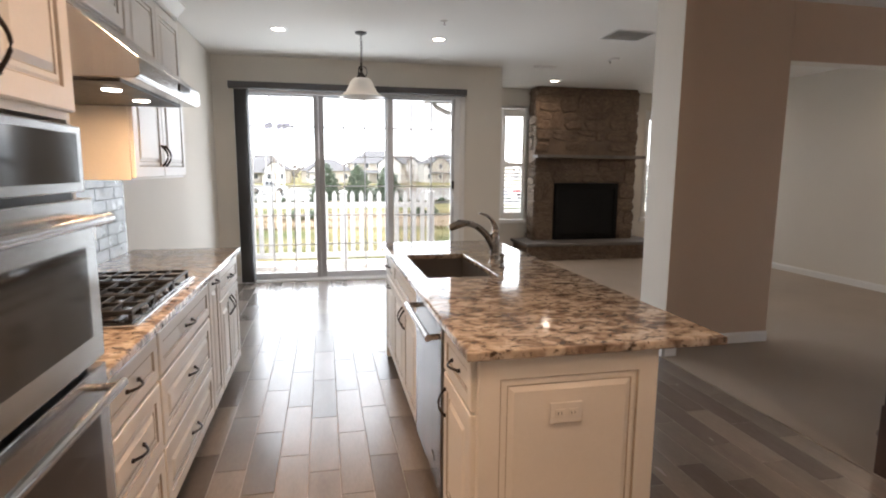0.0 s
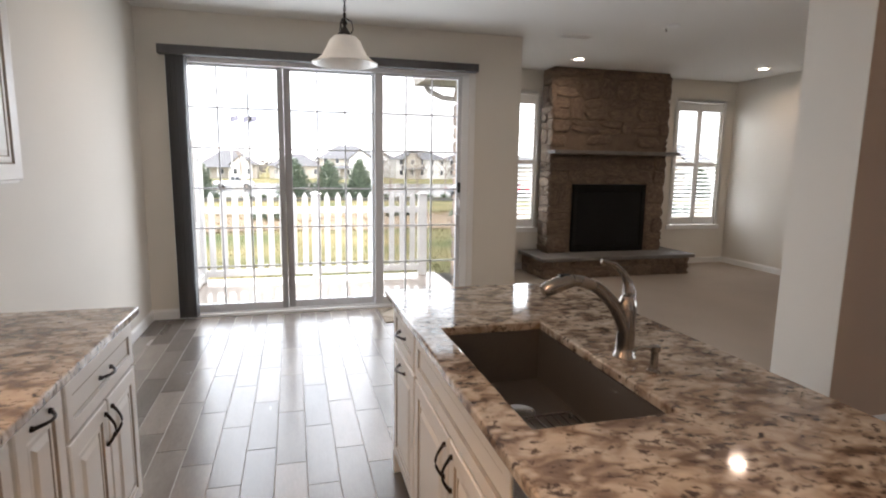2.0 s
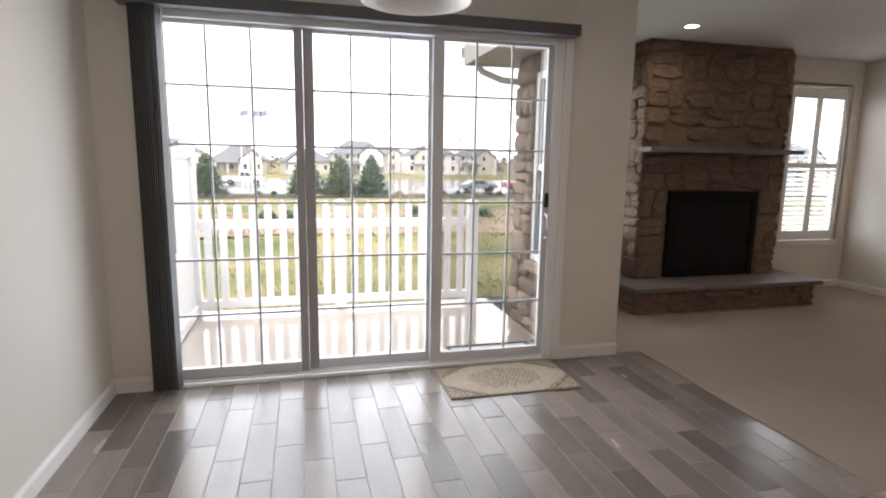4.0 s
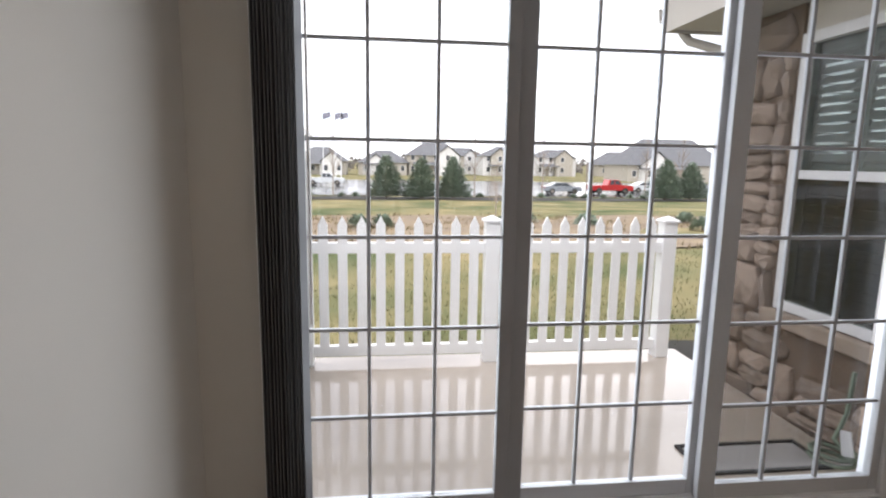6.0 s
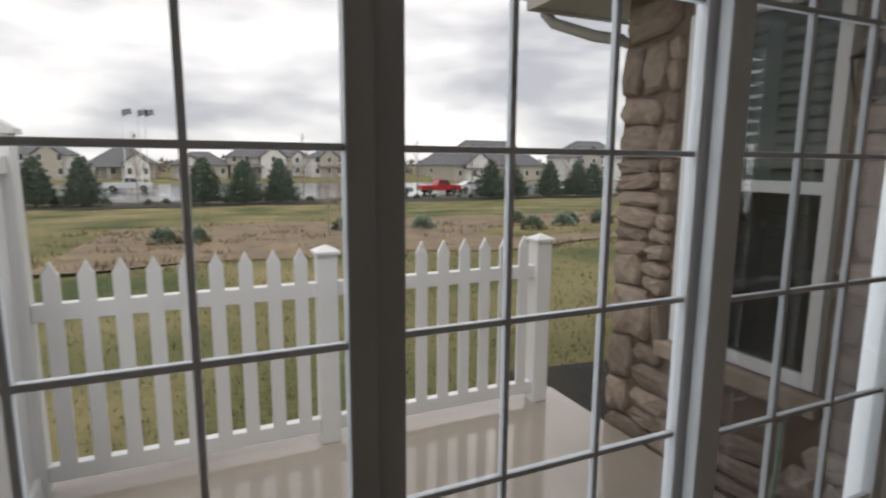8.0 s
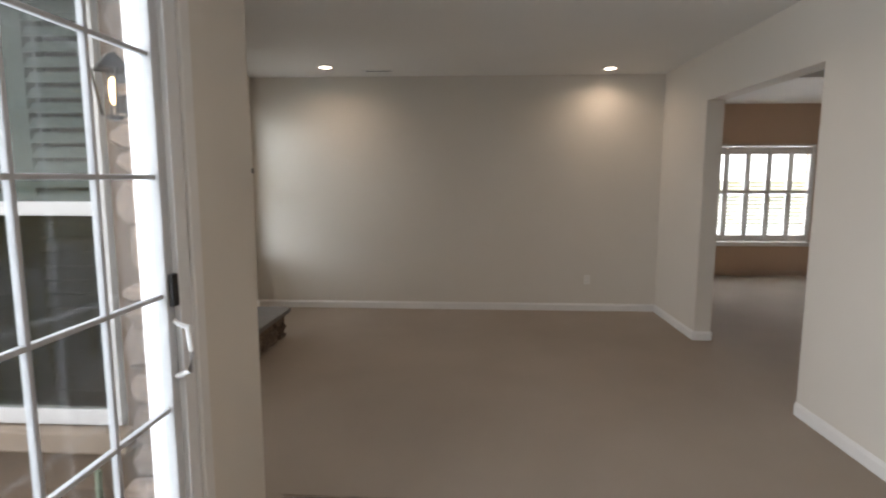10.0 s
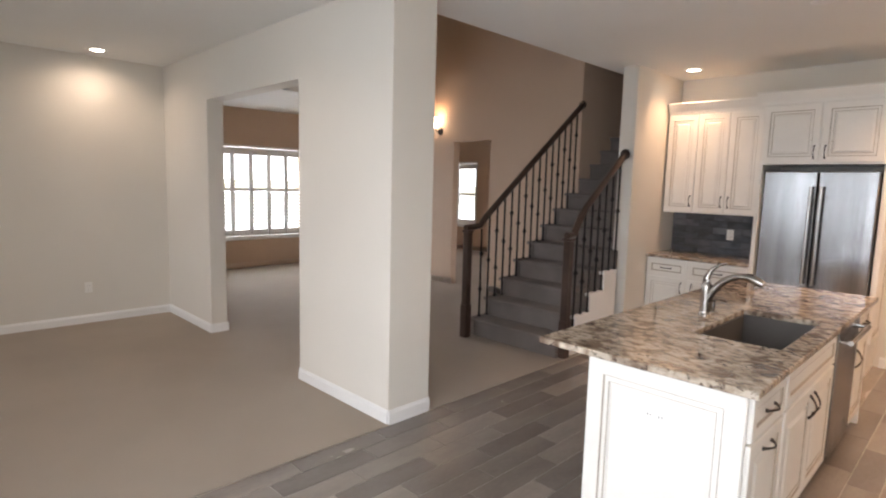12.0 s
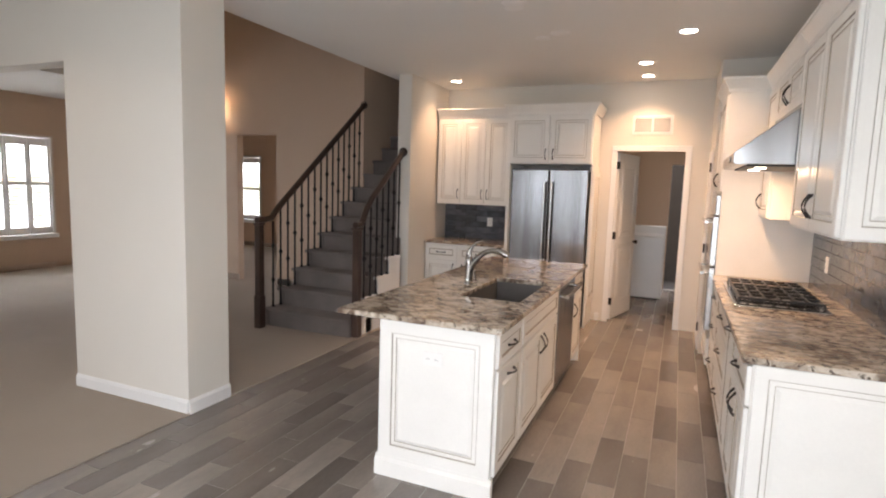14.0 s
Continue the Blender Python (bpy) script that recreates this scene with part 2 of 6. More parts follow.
# white vinyl greyed: the shade of its backlit inner face is in the colour
SASH_BACKLIT = material("sash_vinyl_backlit", (0.6, 0.61, 0.63), 0.38, var=0.04, scale=3)
# dark tint stands in for the shade on the shutters behind the glass
DIM_GLASS = clear_glass("shaded_glass", (0.62, 0.66, 0.65))
# white grilles against the sky, their backlit shade mixed into this grey
GRILLE_BACKLIT = material("grille_backlit_grey", (0.48, 0.49, 0.51), 0.4, var=0.04, scale=3)
GLASS = clear_glass("window_glass")
SHADE = material("alabaster_glass", (0.86, 0.83, 0.78), 0.3, var=0.05, scale=8)
LAMP_ON = glowing("lamp_lit", (1.0, 0.90, 0.74), 14.0)
OUTLET = material("outlet_white", (0.82, 0.80, 0.76), 0.35, var=0.02)
# near-black that puts the shade of unlit spaces and ducts into colour
VOID_SHADE = material("void_shade", (0.03, 0.028, 0.026), 0.8, var=0.2)
LAWN = material("lawn", (0.085, 0.135, 0.05), 0.95, var=0.4, scale=0.32, bump=0.6, bump_scale=24, tint=(0.29, 0.235, 0.125), spec=0.1)
BLADE = material("grass_blade", (0.085, 0.135, 0.05), 0.8, var=0.35, scale=0.32, island=0.35, tint=(0.26, 0.225, 0.12), spec=0.2)
TUFT = material("dry_weed", (0.17, 0.15, 0.08), 0.9, var=0.3, scale=0.6, island=0.4, tint=(0.34, 0.27, 0.17), spec=0.1)
MULCH = material("mulch", (0.025, 0.024, 0.02), 0.95, var=0.4, scale=4, bump=0.8, bump_scale=40)
SOIL = material("bare_soil", (0.19, 0.135, 0.095), 0.95, var=0.3, scale=1.2, bump=0.6, bump_scale=12, tint=(0.26, 0.20, 0.12))
ROAD = material("wet_asphalt", (0.10, 0.105, 0.11), 0.14, var=0.2, scale=0.3, rough_var=0.1)
LEAF = material("evergreen_leaf", (0.19, 0.245, 0.185), 0.75, var=0.3, scale=3, island=0.4)
BARK = material("bark", (0.12, 0.085, 0.06), 0.9, var=0.3, scale=8, bump=0.5)
TWIG = material("pale_twig", (0.30, 0.25, 0.21), 0.9, var=0.2, scale=8)
SIDING = material("siding_white", (0.66, 0.66, 0.65), 0.7, var=0.05, scale=1)
SIDING_TAN = material("siding_tan", (0.42, 0.39, 0.34), 0.7, var=0.06, scale=1)
EAVE = material("eave_taupe", (0.42, 0.40, 0.37), 0.6, var=0.06, scale=2)
ROOF = material("roof_shingle", (0.13, 0.135, 0.145), 0.8, var=0.2, scale=2)
FAR_GLASS = material("far_window", (0.06, 0.07, 0.08), 0.15, var=0.2)
RED = material("car_red", (0.42, 0.03, 0.03), 0.25, var=0.05, coat=0.5)
WHITE_CAR = material("car_white", (0.60, 0.63, 0.64), 0.25, var=0.05, coat=0.5)
SILVER_CAR = material("car_silver", (0.30, 0.33, 0.36), 0.25, 0.3, var=0.05, coat=0.5)
RUBBER = material("tyre_rubber", (0.02, 0.02, 0.02), 0.8, var=0.2)
FLAG = material("flag_cloth", (0.14, 0.15, 0.24), 0.8, var=0.5, scale=3, tint=(0.36, 0.36, 0.42))

# ---------- mesh helpers ----------


def bm_box(bm, x0, y0, z0, x1, y1, z1, bevel=0.0, slot=0):
    r = bmesh.ops.create_cube(bm, size=1.0, matrix=Matrix.Translation(((x0 + x1) / 2, (y0 + y1) / 2, (z0 + z1) / 2))
                              @ Matrix.Diagonal((abs(x1 - x0), abs(y1 - y0), abs(z1 - z0), 1)))
    faces = set(f for v in r["verts"] for f in v.link_faces)
    for f in faces:
        f.material_index = slot
    if bevel:
        edges = list(set(e for v in r["verts"] for e in v.link_edges))
        bmesh.ops.bevel(bm, geom=edges, offset=bevel, segments=2, affect="EDGES", profile=0.5)
    return bm


def box(*dims, bevel=0.0):
    return bm_box(bmesh.new(), *dims, bevel=bevel)


def bm_cyl(bm, p0, p1, r0, r1=None, seg=12, caps=True):
    p0, p1 = Vector(p0), Vector(p1)
    d = p1 - p0
    m = Matrix.Translation((p0 + p1) / 2) @ d.to_track_quat("Z", "Y").to_matrix().to_4x4()
    bmesh.ops.create_cone(bm, cap_ends=caps, segments=seg, radius1=r0, radius2=r0 if r1 is None else r1, depth=d.length, matrix=m)
    return bm


def tube(points, r, seg=8, bm=None):
    """A round bar along a line of points; r is one radius or a list."""
    bm = bm or bmesh.new()
    pts = [Vector(p) for p in points]
    rings = []
    for i, p in enumerate(pts):
        d = (pts[min(i + 1, len(pts) - 1)] - pts[max(i - 1, 0)]).normalized()
        q = d.to_track_quat("Z", "Y")
        rad = r[i] if isinstance(r, (list, tuple)) else r
        rings.append([bm.verts.new(p + q @ Vector((rad * math.cos(2 * math.pi * k / seg), rad * math.sin(2 * math.pi * k / seg), 0))) for k in range(seg)])
    for a, b in zip(rings, rings[1:]):
        for k in range(seg):
            bm.faces.new((a[k], a[(k + 1) % seg], b[(k + 1) % seg], b[k]))
    bm.faces.new(list(reversed(rings[0])))
    bm.faces.new(rings[-1])
    return bm


def lathe(profile, seg=24, centre=(0, 0), bm=None):
    bm = bm or bmesh.new()
    rings = [[bm.verts.new((centre[0] + r * math.cos(2 * math.pi * k / seg), centre[1] + r * math.sin(2 * math.pi * k / seg), z)) for k in range(seg)] for r, z in profile]
    for a, b in zip(rings, rings[1:]):
        for k in range(seg):
            bm.faces.new((a[k], a[(k + 1) % seg], b[(k + 1) % seg], b[k]))
    return bm


def prism(outline, axis, a, b):
    """An outline in two axes drawn out along the third, from a to b."""
    bm = bmesh.new()

    def at(p, c):
        return {"x": (c, p[0], p[1]), "y": (p[0], c, p[1]), "z": (p[0], p[1], c)}[axis]
    v0 = [bm.verts.new(at(p, a)) for p in outline]
    v1 = [bm.verts.new(at(p, b)) for p in outline]
    bm.faces.new(v0)
    bm.faces.new(list(reversed(v1)))
    for i in range(len(outline)):
        j = (i + 1) % len(outline)
        bm.faces.new((v0[i], v1[i], v1[j], v0[j]))
    bmesh.ops.recalc_face_normals(bm, faces=bm.faces[:])
    return bm


def mesh_of(name, bm, *mats, smooth=False):
    bmesh.ops.recalc_face_normals(bm, faces=bm.faces[:])
    me = bpy.data.meshes.new(name)
    bm.to_mesh(me)
    bm.free()
    for m in mats:
        me.materials.append(m)
    if smooth:
        for p in me.polygons:
            p.use_smooth = True
        me.set_sharp_from_angle(angle=radians(40))
    return me


def part(name, bm, mat, parent, label="", smooth=False):
    mats = mat if isinstance(mat, tuple) else (mat,)
    ob = new(name, mesh_of(name, bm, *mats, smooth=smooth))
    ob.parent = parent
    if label:
        tagged(ob, label)
    return ob


def thing(name, label, category, m=None, group="", kind=""):
    ob = new(name)
    ob.empty_display_size = 0.1
    if m is not None:
        ob.matrix_basis = m
    return tagged(ob, label, category, group, kind)


def solid(name, bm, mat, label, category, group="", kind="", m=None, smooth=False):
    mats = mat if isinstance(mat, tuple) else (mat,)
    ob = new(name, mesh_of(name, bm, *mats, smooth=smooth))
    if m is not None:
        ob.matrix_basis = m
    return tagged(ob, label, category, group, kind)


def setting(name, bm, mat, label, category):
    return solid(name, bm, mat, label, category, kind="structure")


# ---------- the large structure ----------
H = 2.86
TALL = 5.4

WX = 8.1        # living room far wall
BY = 9.75       # living room back wall
# floors
setting("floor_kitchen", box(-0.12, -2.4, -0.12, 3.95, 8.0, -0.002), GROUT, "dark grout bed under the wood-look floor tiles", "floor")
setting("floor_carpet", box(3.95, -3.2, -0.12, 12.2, BY, 0.008), CARPET, "taupe wall-to-wall carpet of living room and hall", "carpet")
setting("floor_edge", box(3.75, 8.0, -0.12, 3.95, BY, 0.006), CARPET, "taupe carpet strip beside the living room wall", "carpet")
# ceilings
setting("ceiling", prism([(-0.12, -2.5), (4.28, -2.5), (4.28, 4.42), (WX + 0.1, 4.42), (WX + 0.1, BY), (3.6, BY), (3.6, 8.0), (-0.12, 8.0)], "z", H, H + 0.14), CEIL, "flat white painted ceiling of kitchen and living room", "ceiling")
setting("ceiling_front", box(8.4, -3.2, H, 12.2, 4.5, H + 0.14), CEIL, "flat white painted ceiling of the front room", "ceiling")
setting("ceiling_foyer", box(3.95, -3.2, TALL, 8.5, 5.0, TALL + 0.12), CEIL, "high white ceiling above the stair hall", "ceiling")
# walls
setting("wall_west", box(-0.14, -2.5, 0, 0.0, 8.15, H), PAINT, "greige painted kitchen side wall", "wall")
bm = box(0.0, 8.0, 0, 0.3, 8.15, H)
bm_box(bm, 3.14, 8.0, 0, 3.72, 8.15, H)
bm_box(bm, 0.3, 8.0, 2.47, 3.14, 8.15, H)
setting("wall_north", bm, PAINT, "greige painted wall round the patio door", "wall")
# living room west wall with the patio-side window
bm = box(3.6, 8.15, -0.3, 3.72, 8.57, H)
bm_box(bm, 3.6, 9.45, -0.3, 3.72, BY, H)
bm_box(bm, 3.6, 8.57, -0.3, 3.72, 9.45, 0.55)
bm_box(bm, 3.6, 8.57, 2.45, 3.72, 9.45, H)
setting("wall_patio_side", bm, PAINT, "greige painted living room wall beside the patio", "wall")
bm = box(3.6, BY, -0.3, 3.9, BY + 0.15, H)
bm_box(bm, 4.76, BY, -0.3, 7.03, BY + 0.15, H)
bm_box(bm, 7.93, BY, -0.3, WX + 0.12, BY + 0.15, H)
for x0, x1 in ((3.9, 4.76), (7.03, 7.93)):
    bm_box(bm, x0, BY, -0.3, x1, BY + 0.15, 0.6)
    bm_box(bm, x0, BY, 2.55, x1, BY + 0.15, H)
setting("wall_fireplace", bm, PAINT, "greige painted wall behind the fireplace", "wall")
setting("wall_east", box(WX, 4.76, 0, WX + 0.12, BY, H), PAINT, "plain greige living room wall", "wall")
# wall between living room and hall, with its square opening
bm = box(3.96, 4.4, 0, 4.06, 4.764, TALL)
bm_box(bm, 4.06, 4.6, 0, 5.1, 4.764, TALL)
bm_box(bm, 6.88, 4.6, 0, WX + 0.12, 4.764, TALL)
bm_box(bm, 5.1, 4.6, 2.39, 6.88, 4.764, TALL)
setting("wall_pillar", bm, PAINT, "thick greige wall with a square cased opening", "wall")
# tan skins over greige: the hall's dim warm light put into colour
for a in ((3.963, 4.397, 0, 4.06, 4.3995, TALL), (4.0605, 4.4, 0, 4.063, 4.597, TALL), (4.063, 4.597, 0, 5.097, 4.5995, TALL), (6.883, 4.597, 0, WX + 0.12, 4.5995, TALL), (5.1, 4.597, 2.392, 6.88, 4.5995, TALL)):
    setting("wall_hall_face", box(*a), TAN_WARM_LIT, "tan hall side of the thick wall with warm light coloured in", "wall")
# laundry wall with doorway
bm = box(0.0, 0.38, 0, 0.97, 0.5, H)
bm_box(bm, 1.74, 0.38, 0, 4.12, 0.5, H)
bm_box(bm, 0.97, 0.38, 2.08, 1.74, 0.5, H)
setting("wall_south", bm, PAINT, "greige painted kitchen end wall with a doorway", "wall")
setting("wall_nook", box(3.925, 0.5, 0, 4.09, 1.6, H), PAINT, "short greige wall between desk nook and stairs", "wall")
setting("wall_above_edge", box(4.16, 0.7, H + 0.14, 4.28, 4.42, TALL), PAINT, "painted bulkhead above the kitchen ceiling edge", "wall")
# hall
bm = box(5.1, 0.6, 0, 6.61, 0.72, TALL)
bm_box(bm, 7.37, 0.6, 0, 12.2, 0.72, TALL)
bm_box(bm, 6.61, 0.6, 2.28, 7.37, 0.72, TALL)
setting("wall_hall", bm, TAN_WARM_LIT, "tall tan painted stair hall wall with a doorway", "wall")
setting("wall_front_bulkhead", box(8.4, 0.72, H + 0.14, 8.5, 4.42, TALL), TAN_WARM_LIT, "tan bulkhead between hall and front room", "wall")
bm = box(10.8, 0.72, 0, 10.92, 1.37, H)
bm_box(bm, 10.8, 3.85, 0, 10.92, 4.5, H)
bm_box(bm, 10.8, 1.37, 0, 10.92, 3.85, 0.55)
bm_box(bm, 10.8, 1.37, 2.2, 10.92, 3.85, H)
setting("wall_front", bm, TAN_WARM_LIT, "tan painted front room wall with a window", "wall")
setting("wall_front_side", box(WX + 0.12, 4.5, 0, 10.92, 4.62, TALL), TAN_WARM_LIT, "tan painted front room side wall", "wall")
# bedroom behind the hall door
bm = box(5.5, -3.12, 0, 10.2, -3.0, H)
bm_box(bm, 10.85, -3.12, 0, 12.2, -3.0, H)
bm_box(bm, 10.2, -3.12, 0, 10.85, -3.0, 0.6)
bm_box(bm, 10.2, -3.12, 2.15, 10.85, -3.0, H)
setting("wall_bedroom", bm, TAN_WARM_LIT, "tan bedroom wall with a narrow window", "wall")
setting("wall_bedroom_side", box(12.1, -3.12, 0, 12.2, 0.6, H), TAN_WARM_LIT, "tan bedroom side wall", "wall")
setting("ceiling_bedroom", box(5.2, -3.2, H, 8.4, 0.6, H + 0.1), CEIL, "white bedroom ceiling", "ceiling")
# stair shaft behind the hall wall
bm = box(5.1, -1.6, 0, 5.2, 0.6, TALL)
bm_box(bm, 4.0, -1.72, 0, 5.18, -1.6, TALL)
bm_box(bm, 3.98, -1.6, H + 0.14, 4.14, 1.6, TALL)
bm_box(bm, 4.12, -1.6, 0, 4.14, 0.5, H)
setting("wall_stair_shaft", bm, TAN_WARM_LIT, "tan painted walls of the upper stair flight", "wall")
# laundry
bm = box(2.6, -2.4, 0, 2.72, 0.38, H)
bm_box(bm, 0.0, -2.4, 0, 0.55, -2.28, H)
bm_box(bm, 1.16, -2.4, 0, 2.6, -2.28, H)
bm_box(bm, 0.55, -2.4, 2.05, 1.16, -2.28, H)
setting("wall_laundry", bm, TAN_WARM_LIT, "tan painted laundry room walls", "wall")
# added black floor and wall: the unlit room's shade is their colour
setting("floor_shade_fill", box(0.0, -3.3, -0.12, 1.6, -2.4, -0.01), VOID_SHADE, "near-black floor coloured as the shade beyond the laundry room", "floor")
setting("wall_shade_fill", box(-0.3, -3.4, -0.5, 1.8, -3.3, 2.6), VOID_SHADE, "near-black wall coloured as shade in the far laundry doorway", "wall")


def baseboard(name, x0, y0, x1, y1, t=0.014, h=0.1):
    """A board along a wall face from one corner to the other; its thickness lies to the left of that direction."""
    d = Vector((x1 - x0, y1 - y0, 0))
    m = Matrix.Translation((x0, y0, 0)) @ d.to_track_quat("X", "Z").to_matrix().to_4x4()
    bm = prism([(0, 0), (t, 0), (t, h * 0.78), (t * 0.45, h * 0.93), (t * 0.35, h), (0, h)], "x", 0, d.length)
    ob = setting("baseboard", bm, TRIM, "white painted baseboard", "baseboard")
    ob.matrix_basis = m
    return ob


for a in ((0.0, 8.0, 0.0, 4.87), (0.27, 8.0, 0.0, 8.0), (3.72, 8.0, 3.2, 8.0), (3.72, BY, 3.72, 8.0), (4.78, BY, 3.72, BY),
          (WX, BY, 6.64, BY), (WX, 4.764, WX, BY), (6.88, 4.764, WX, 4.764), (3.96, 4.764, 5.1, 4.764), (3.96, 4.4, 3.96, 4.764),
          (4.063, 4.396, 3.96, 4.396), (4.063, 4.596, 4.063, 4.396), (5.1, 4.596, 4.078, 4.596), (5.1, 4.764, 5.1, 4.6), (6.88, 4.6, 6.88, 4.764), (WX, 4.596, 6.88, 4.596),
          (6.61, 0.72, 5.1, 0.72), (10.8, 0.72, 7.37, 0.72), (10.8, 4.5, 10.8, 0.72), (1.83, 0.5, 1.88, 0.5),
          (3.925, 1.6, 3.925, 1.15), (12.1, -3.0, 5.6, -3.0)):
    baseboard("baseboard", *a)

# doorway casings


def casing(name, label, x0, x1, top, y, w=0.065, t=0.018):
    th = thing(name, label, "door casing", kind="structure")
    part("jamb_board", box(x0 - w, y, 0, x0, y + t, top, bevel=0.004), TRIM, th)
    part("jamb_board", box(x1, y, 0, x1 + w, y + t, top, bevel=0.004), TRIM, th)
    part("head_board", box(x0 - w, y, top, x1 + w, y + t, top + w, bevel=0.004), TRIM, th)
    return th


casing("door_casing_laundry", "white painted casing round the laundry doorway", 0.985, 1.725, 2.065, 0.5)

# ---------- kitchen ----------
TOP = 0.914


def front_panel(w, h, rail=0.055, thick=0.02):
    """A raised-panel cabinet front in the xz plane, facing -y, its lower left back corner at the origin; glazed grooves in slot 1."""
    bm = bmesh.new()
    rings = [(0.0, 0.0, 0), (0.0, -thick + 0.004, 0), (0.004, -thick, 0), (rail, -thick, 0), (rail + 0.005, -thick + 0.007, 1),
             (rail + 0.013, -thick + 0.004, 0), (rail + 0.025, -thick + 0.004, 0), (rail + 0.029, -thick + 0.008, 1), (rail + 0.048, -thick - 0.0005, 0)]
    if min(w, h) < 2 * rail + 0.11:
        rings = [(0.0, 0.0, 0), (0.0, -thick + 0.004, 0), (0.004, -thick, 0), (min(w, h) * 0.27, -thick, 0), (min(w, h) * 0.27 + 0.006, -thick + 0.006, 1), (min(w, h) * 0.27 + 0.011, -thick + 0.006, 1)]
    loops = []
    for i, y, s in rings:
        loops.append([bm.verts.new(p) for p in ((i, y, i), (w - i, y, i), (w - i, y, h - i), (i, y, h - i))])
    for (a, b), r in zip(zip(loops, loops[1:]), rings[1:]):
        for k in range(4):
            f = bm.faces.new((a[k], a[(k + 1) % 4], b[(k + 1) % 4], b[k]))
            f.material_index = r[2]
    bm.faces.new(loops[-1])
    bm.faces.new(list(reversed(loops[0])))
    return bm


def pull(length=0.11, upright=True):
    """An arched bar pull, standing off towards -y."""
    pts, rad = [], []
    for k in range(9):
        a = k / 8
        u = (a - 0.5) * length
        pts.append((0, -0.006 - 0.026 * math.sin(math.pi * a), u) if upright else (u, -0.006 - 0.026 * math.sin(math.pi * a), 0))
        rad.append(0.0062 - 0.002 * math.sin(math.pi * a))
    bm = tube(pts, rad, 8)
    for s in (-0.5, 0.5):
        p = (0, 0, s * length) if upright else (s * length, 0, 0)
        bm_cyl(bm, p, (p[0], -0.01, p[2]), 0.009, 0.007, 10)
    return bm


def cabinet(name, label, m, w, d, z0, z1, fronts, toe=0.0, group="", ends=(), hollow=False):
    """A cabinet with its face at y = 0 looking to -y, from x = 0 to w. fronts: (kind, x, z, w, h, pull_x, pull_z, upright)."""
    th = thing(name, label, "cabinet", m, group)
    if hollow:
        bm = box(0, 0, z0 + toe, w, d, 0.62)
        bm_box(bm, 0, 0, 0.62, w, 0.018, z1)
        bm_box(bm, 0, d - 0.018, 0.62, w, d, z1)
        bm_box(bm, 0, 0.018, 0.62, 0.018, d - 0.018, z1)
        bm_box(bm, w - 0.018, 0.018, 0.62, w, d - 0.018, z1)
    else:
        bm = box(0, 0.0, z0 + toe, w, d, z1, bevel=0.002)
    if toe:
        bm_box(bm, 0.003, 0.07, z0, w - 0.003, d, z0 + toe)
    part("body", bm, CAB, th)
    for kind, x, z, fw, fh, px, pz, up in fronts:
        f = part(kind, front_panel(fw, fh), (CAB, GLAZE), th)
        f.location = (x, -0.001, z)
        if px is not None:
            hnd = part("handle", pull(0.11, up), BRONZE, f, "dark bronze arched pull", smooth=True)
            hnd.location = (px - x, -0.019, pz - z)
    for side in ends:
        e = part("end_panel", front_panel(d - 0.01, z1 - z0 - toe), (CAB, GLAZE), th)
        e.matrix_basis = pose(0, d - 0.005, z0 + toe, 0, 0, -90) if side == "l" else pose(w, 0.005, z0 + toe, 0, 0, 90)
    return th


def west(y0, x=0.668):
    """The pose of a cabinet on the west wall whose run starts at y0; its face looks to +x."""
    return pose(x, y0, 0, 0, 0, 90)


def drawers(w, split):
    out, z = [], 0.115
    for h in split:
        out.append(("drawer", 0.012, z, w - 0.024, h, w / 2, z + h / 2, False))
        z += h + 0.014
    return out


G = "kitchen base cabinets"
WHITE = "antique white glazed base cabinet "
cabinet("base_cabinet", WHITE + "with three drawers beside the oven tower", west(2.215), 0.595, 0.655, 0, 0.882, drawers(0.595, (0.27, 0.27, 0.175)), 0.1, G)
cabinet("base_cabinet", WHITE + "with three wide drawers under the cooktop", west(2.81), 0.95, 0.655, 0, 0.882, drawers(0.95, (0.27, 0.27, 0.175)), 0.1, G)
cabinet("base_cabinet", WHITE + "with one narrow pull-out front", west(3.76), 0.3, 0.655, 0, 0.882,
        [("door", 0.012, 0.115, 0.276, 0.75, 0.15, 0.835, False)], 0.1, G)
cabinet("base_cabinet", WHITE + "with a drawer over two doors", west(4.06), 0.70, 0.655, 0, 0.882,
        [("drawer", 0.012, 0.688, 0.676, 0.175, 0.35, 0.775, False), ("door", 0.012, 0.115, 0.332, 0.56, 0.315, 0.58, True),
         ("door", 0.356, 0.115, 0.332, 0.56, 0.385, 0.58, True)], 0.1, G, ends=("r",))


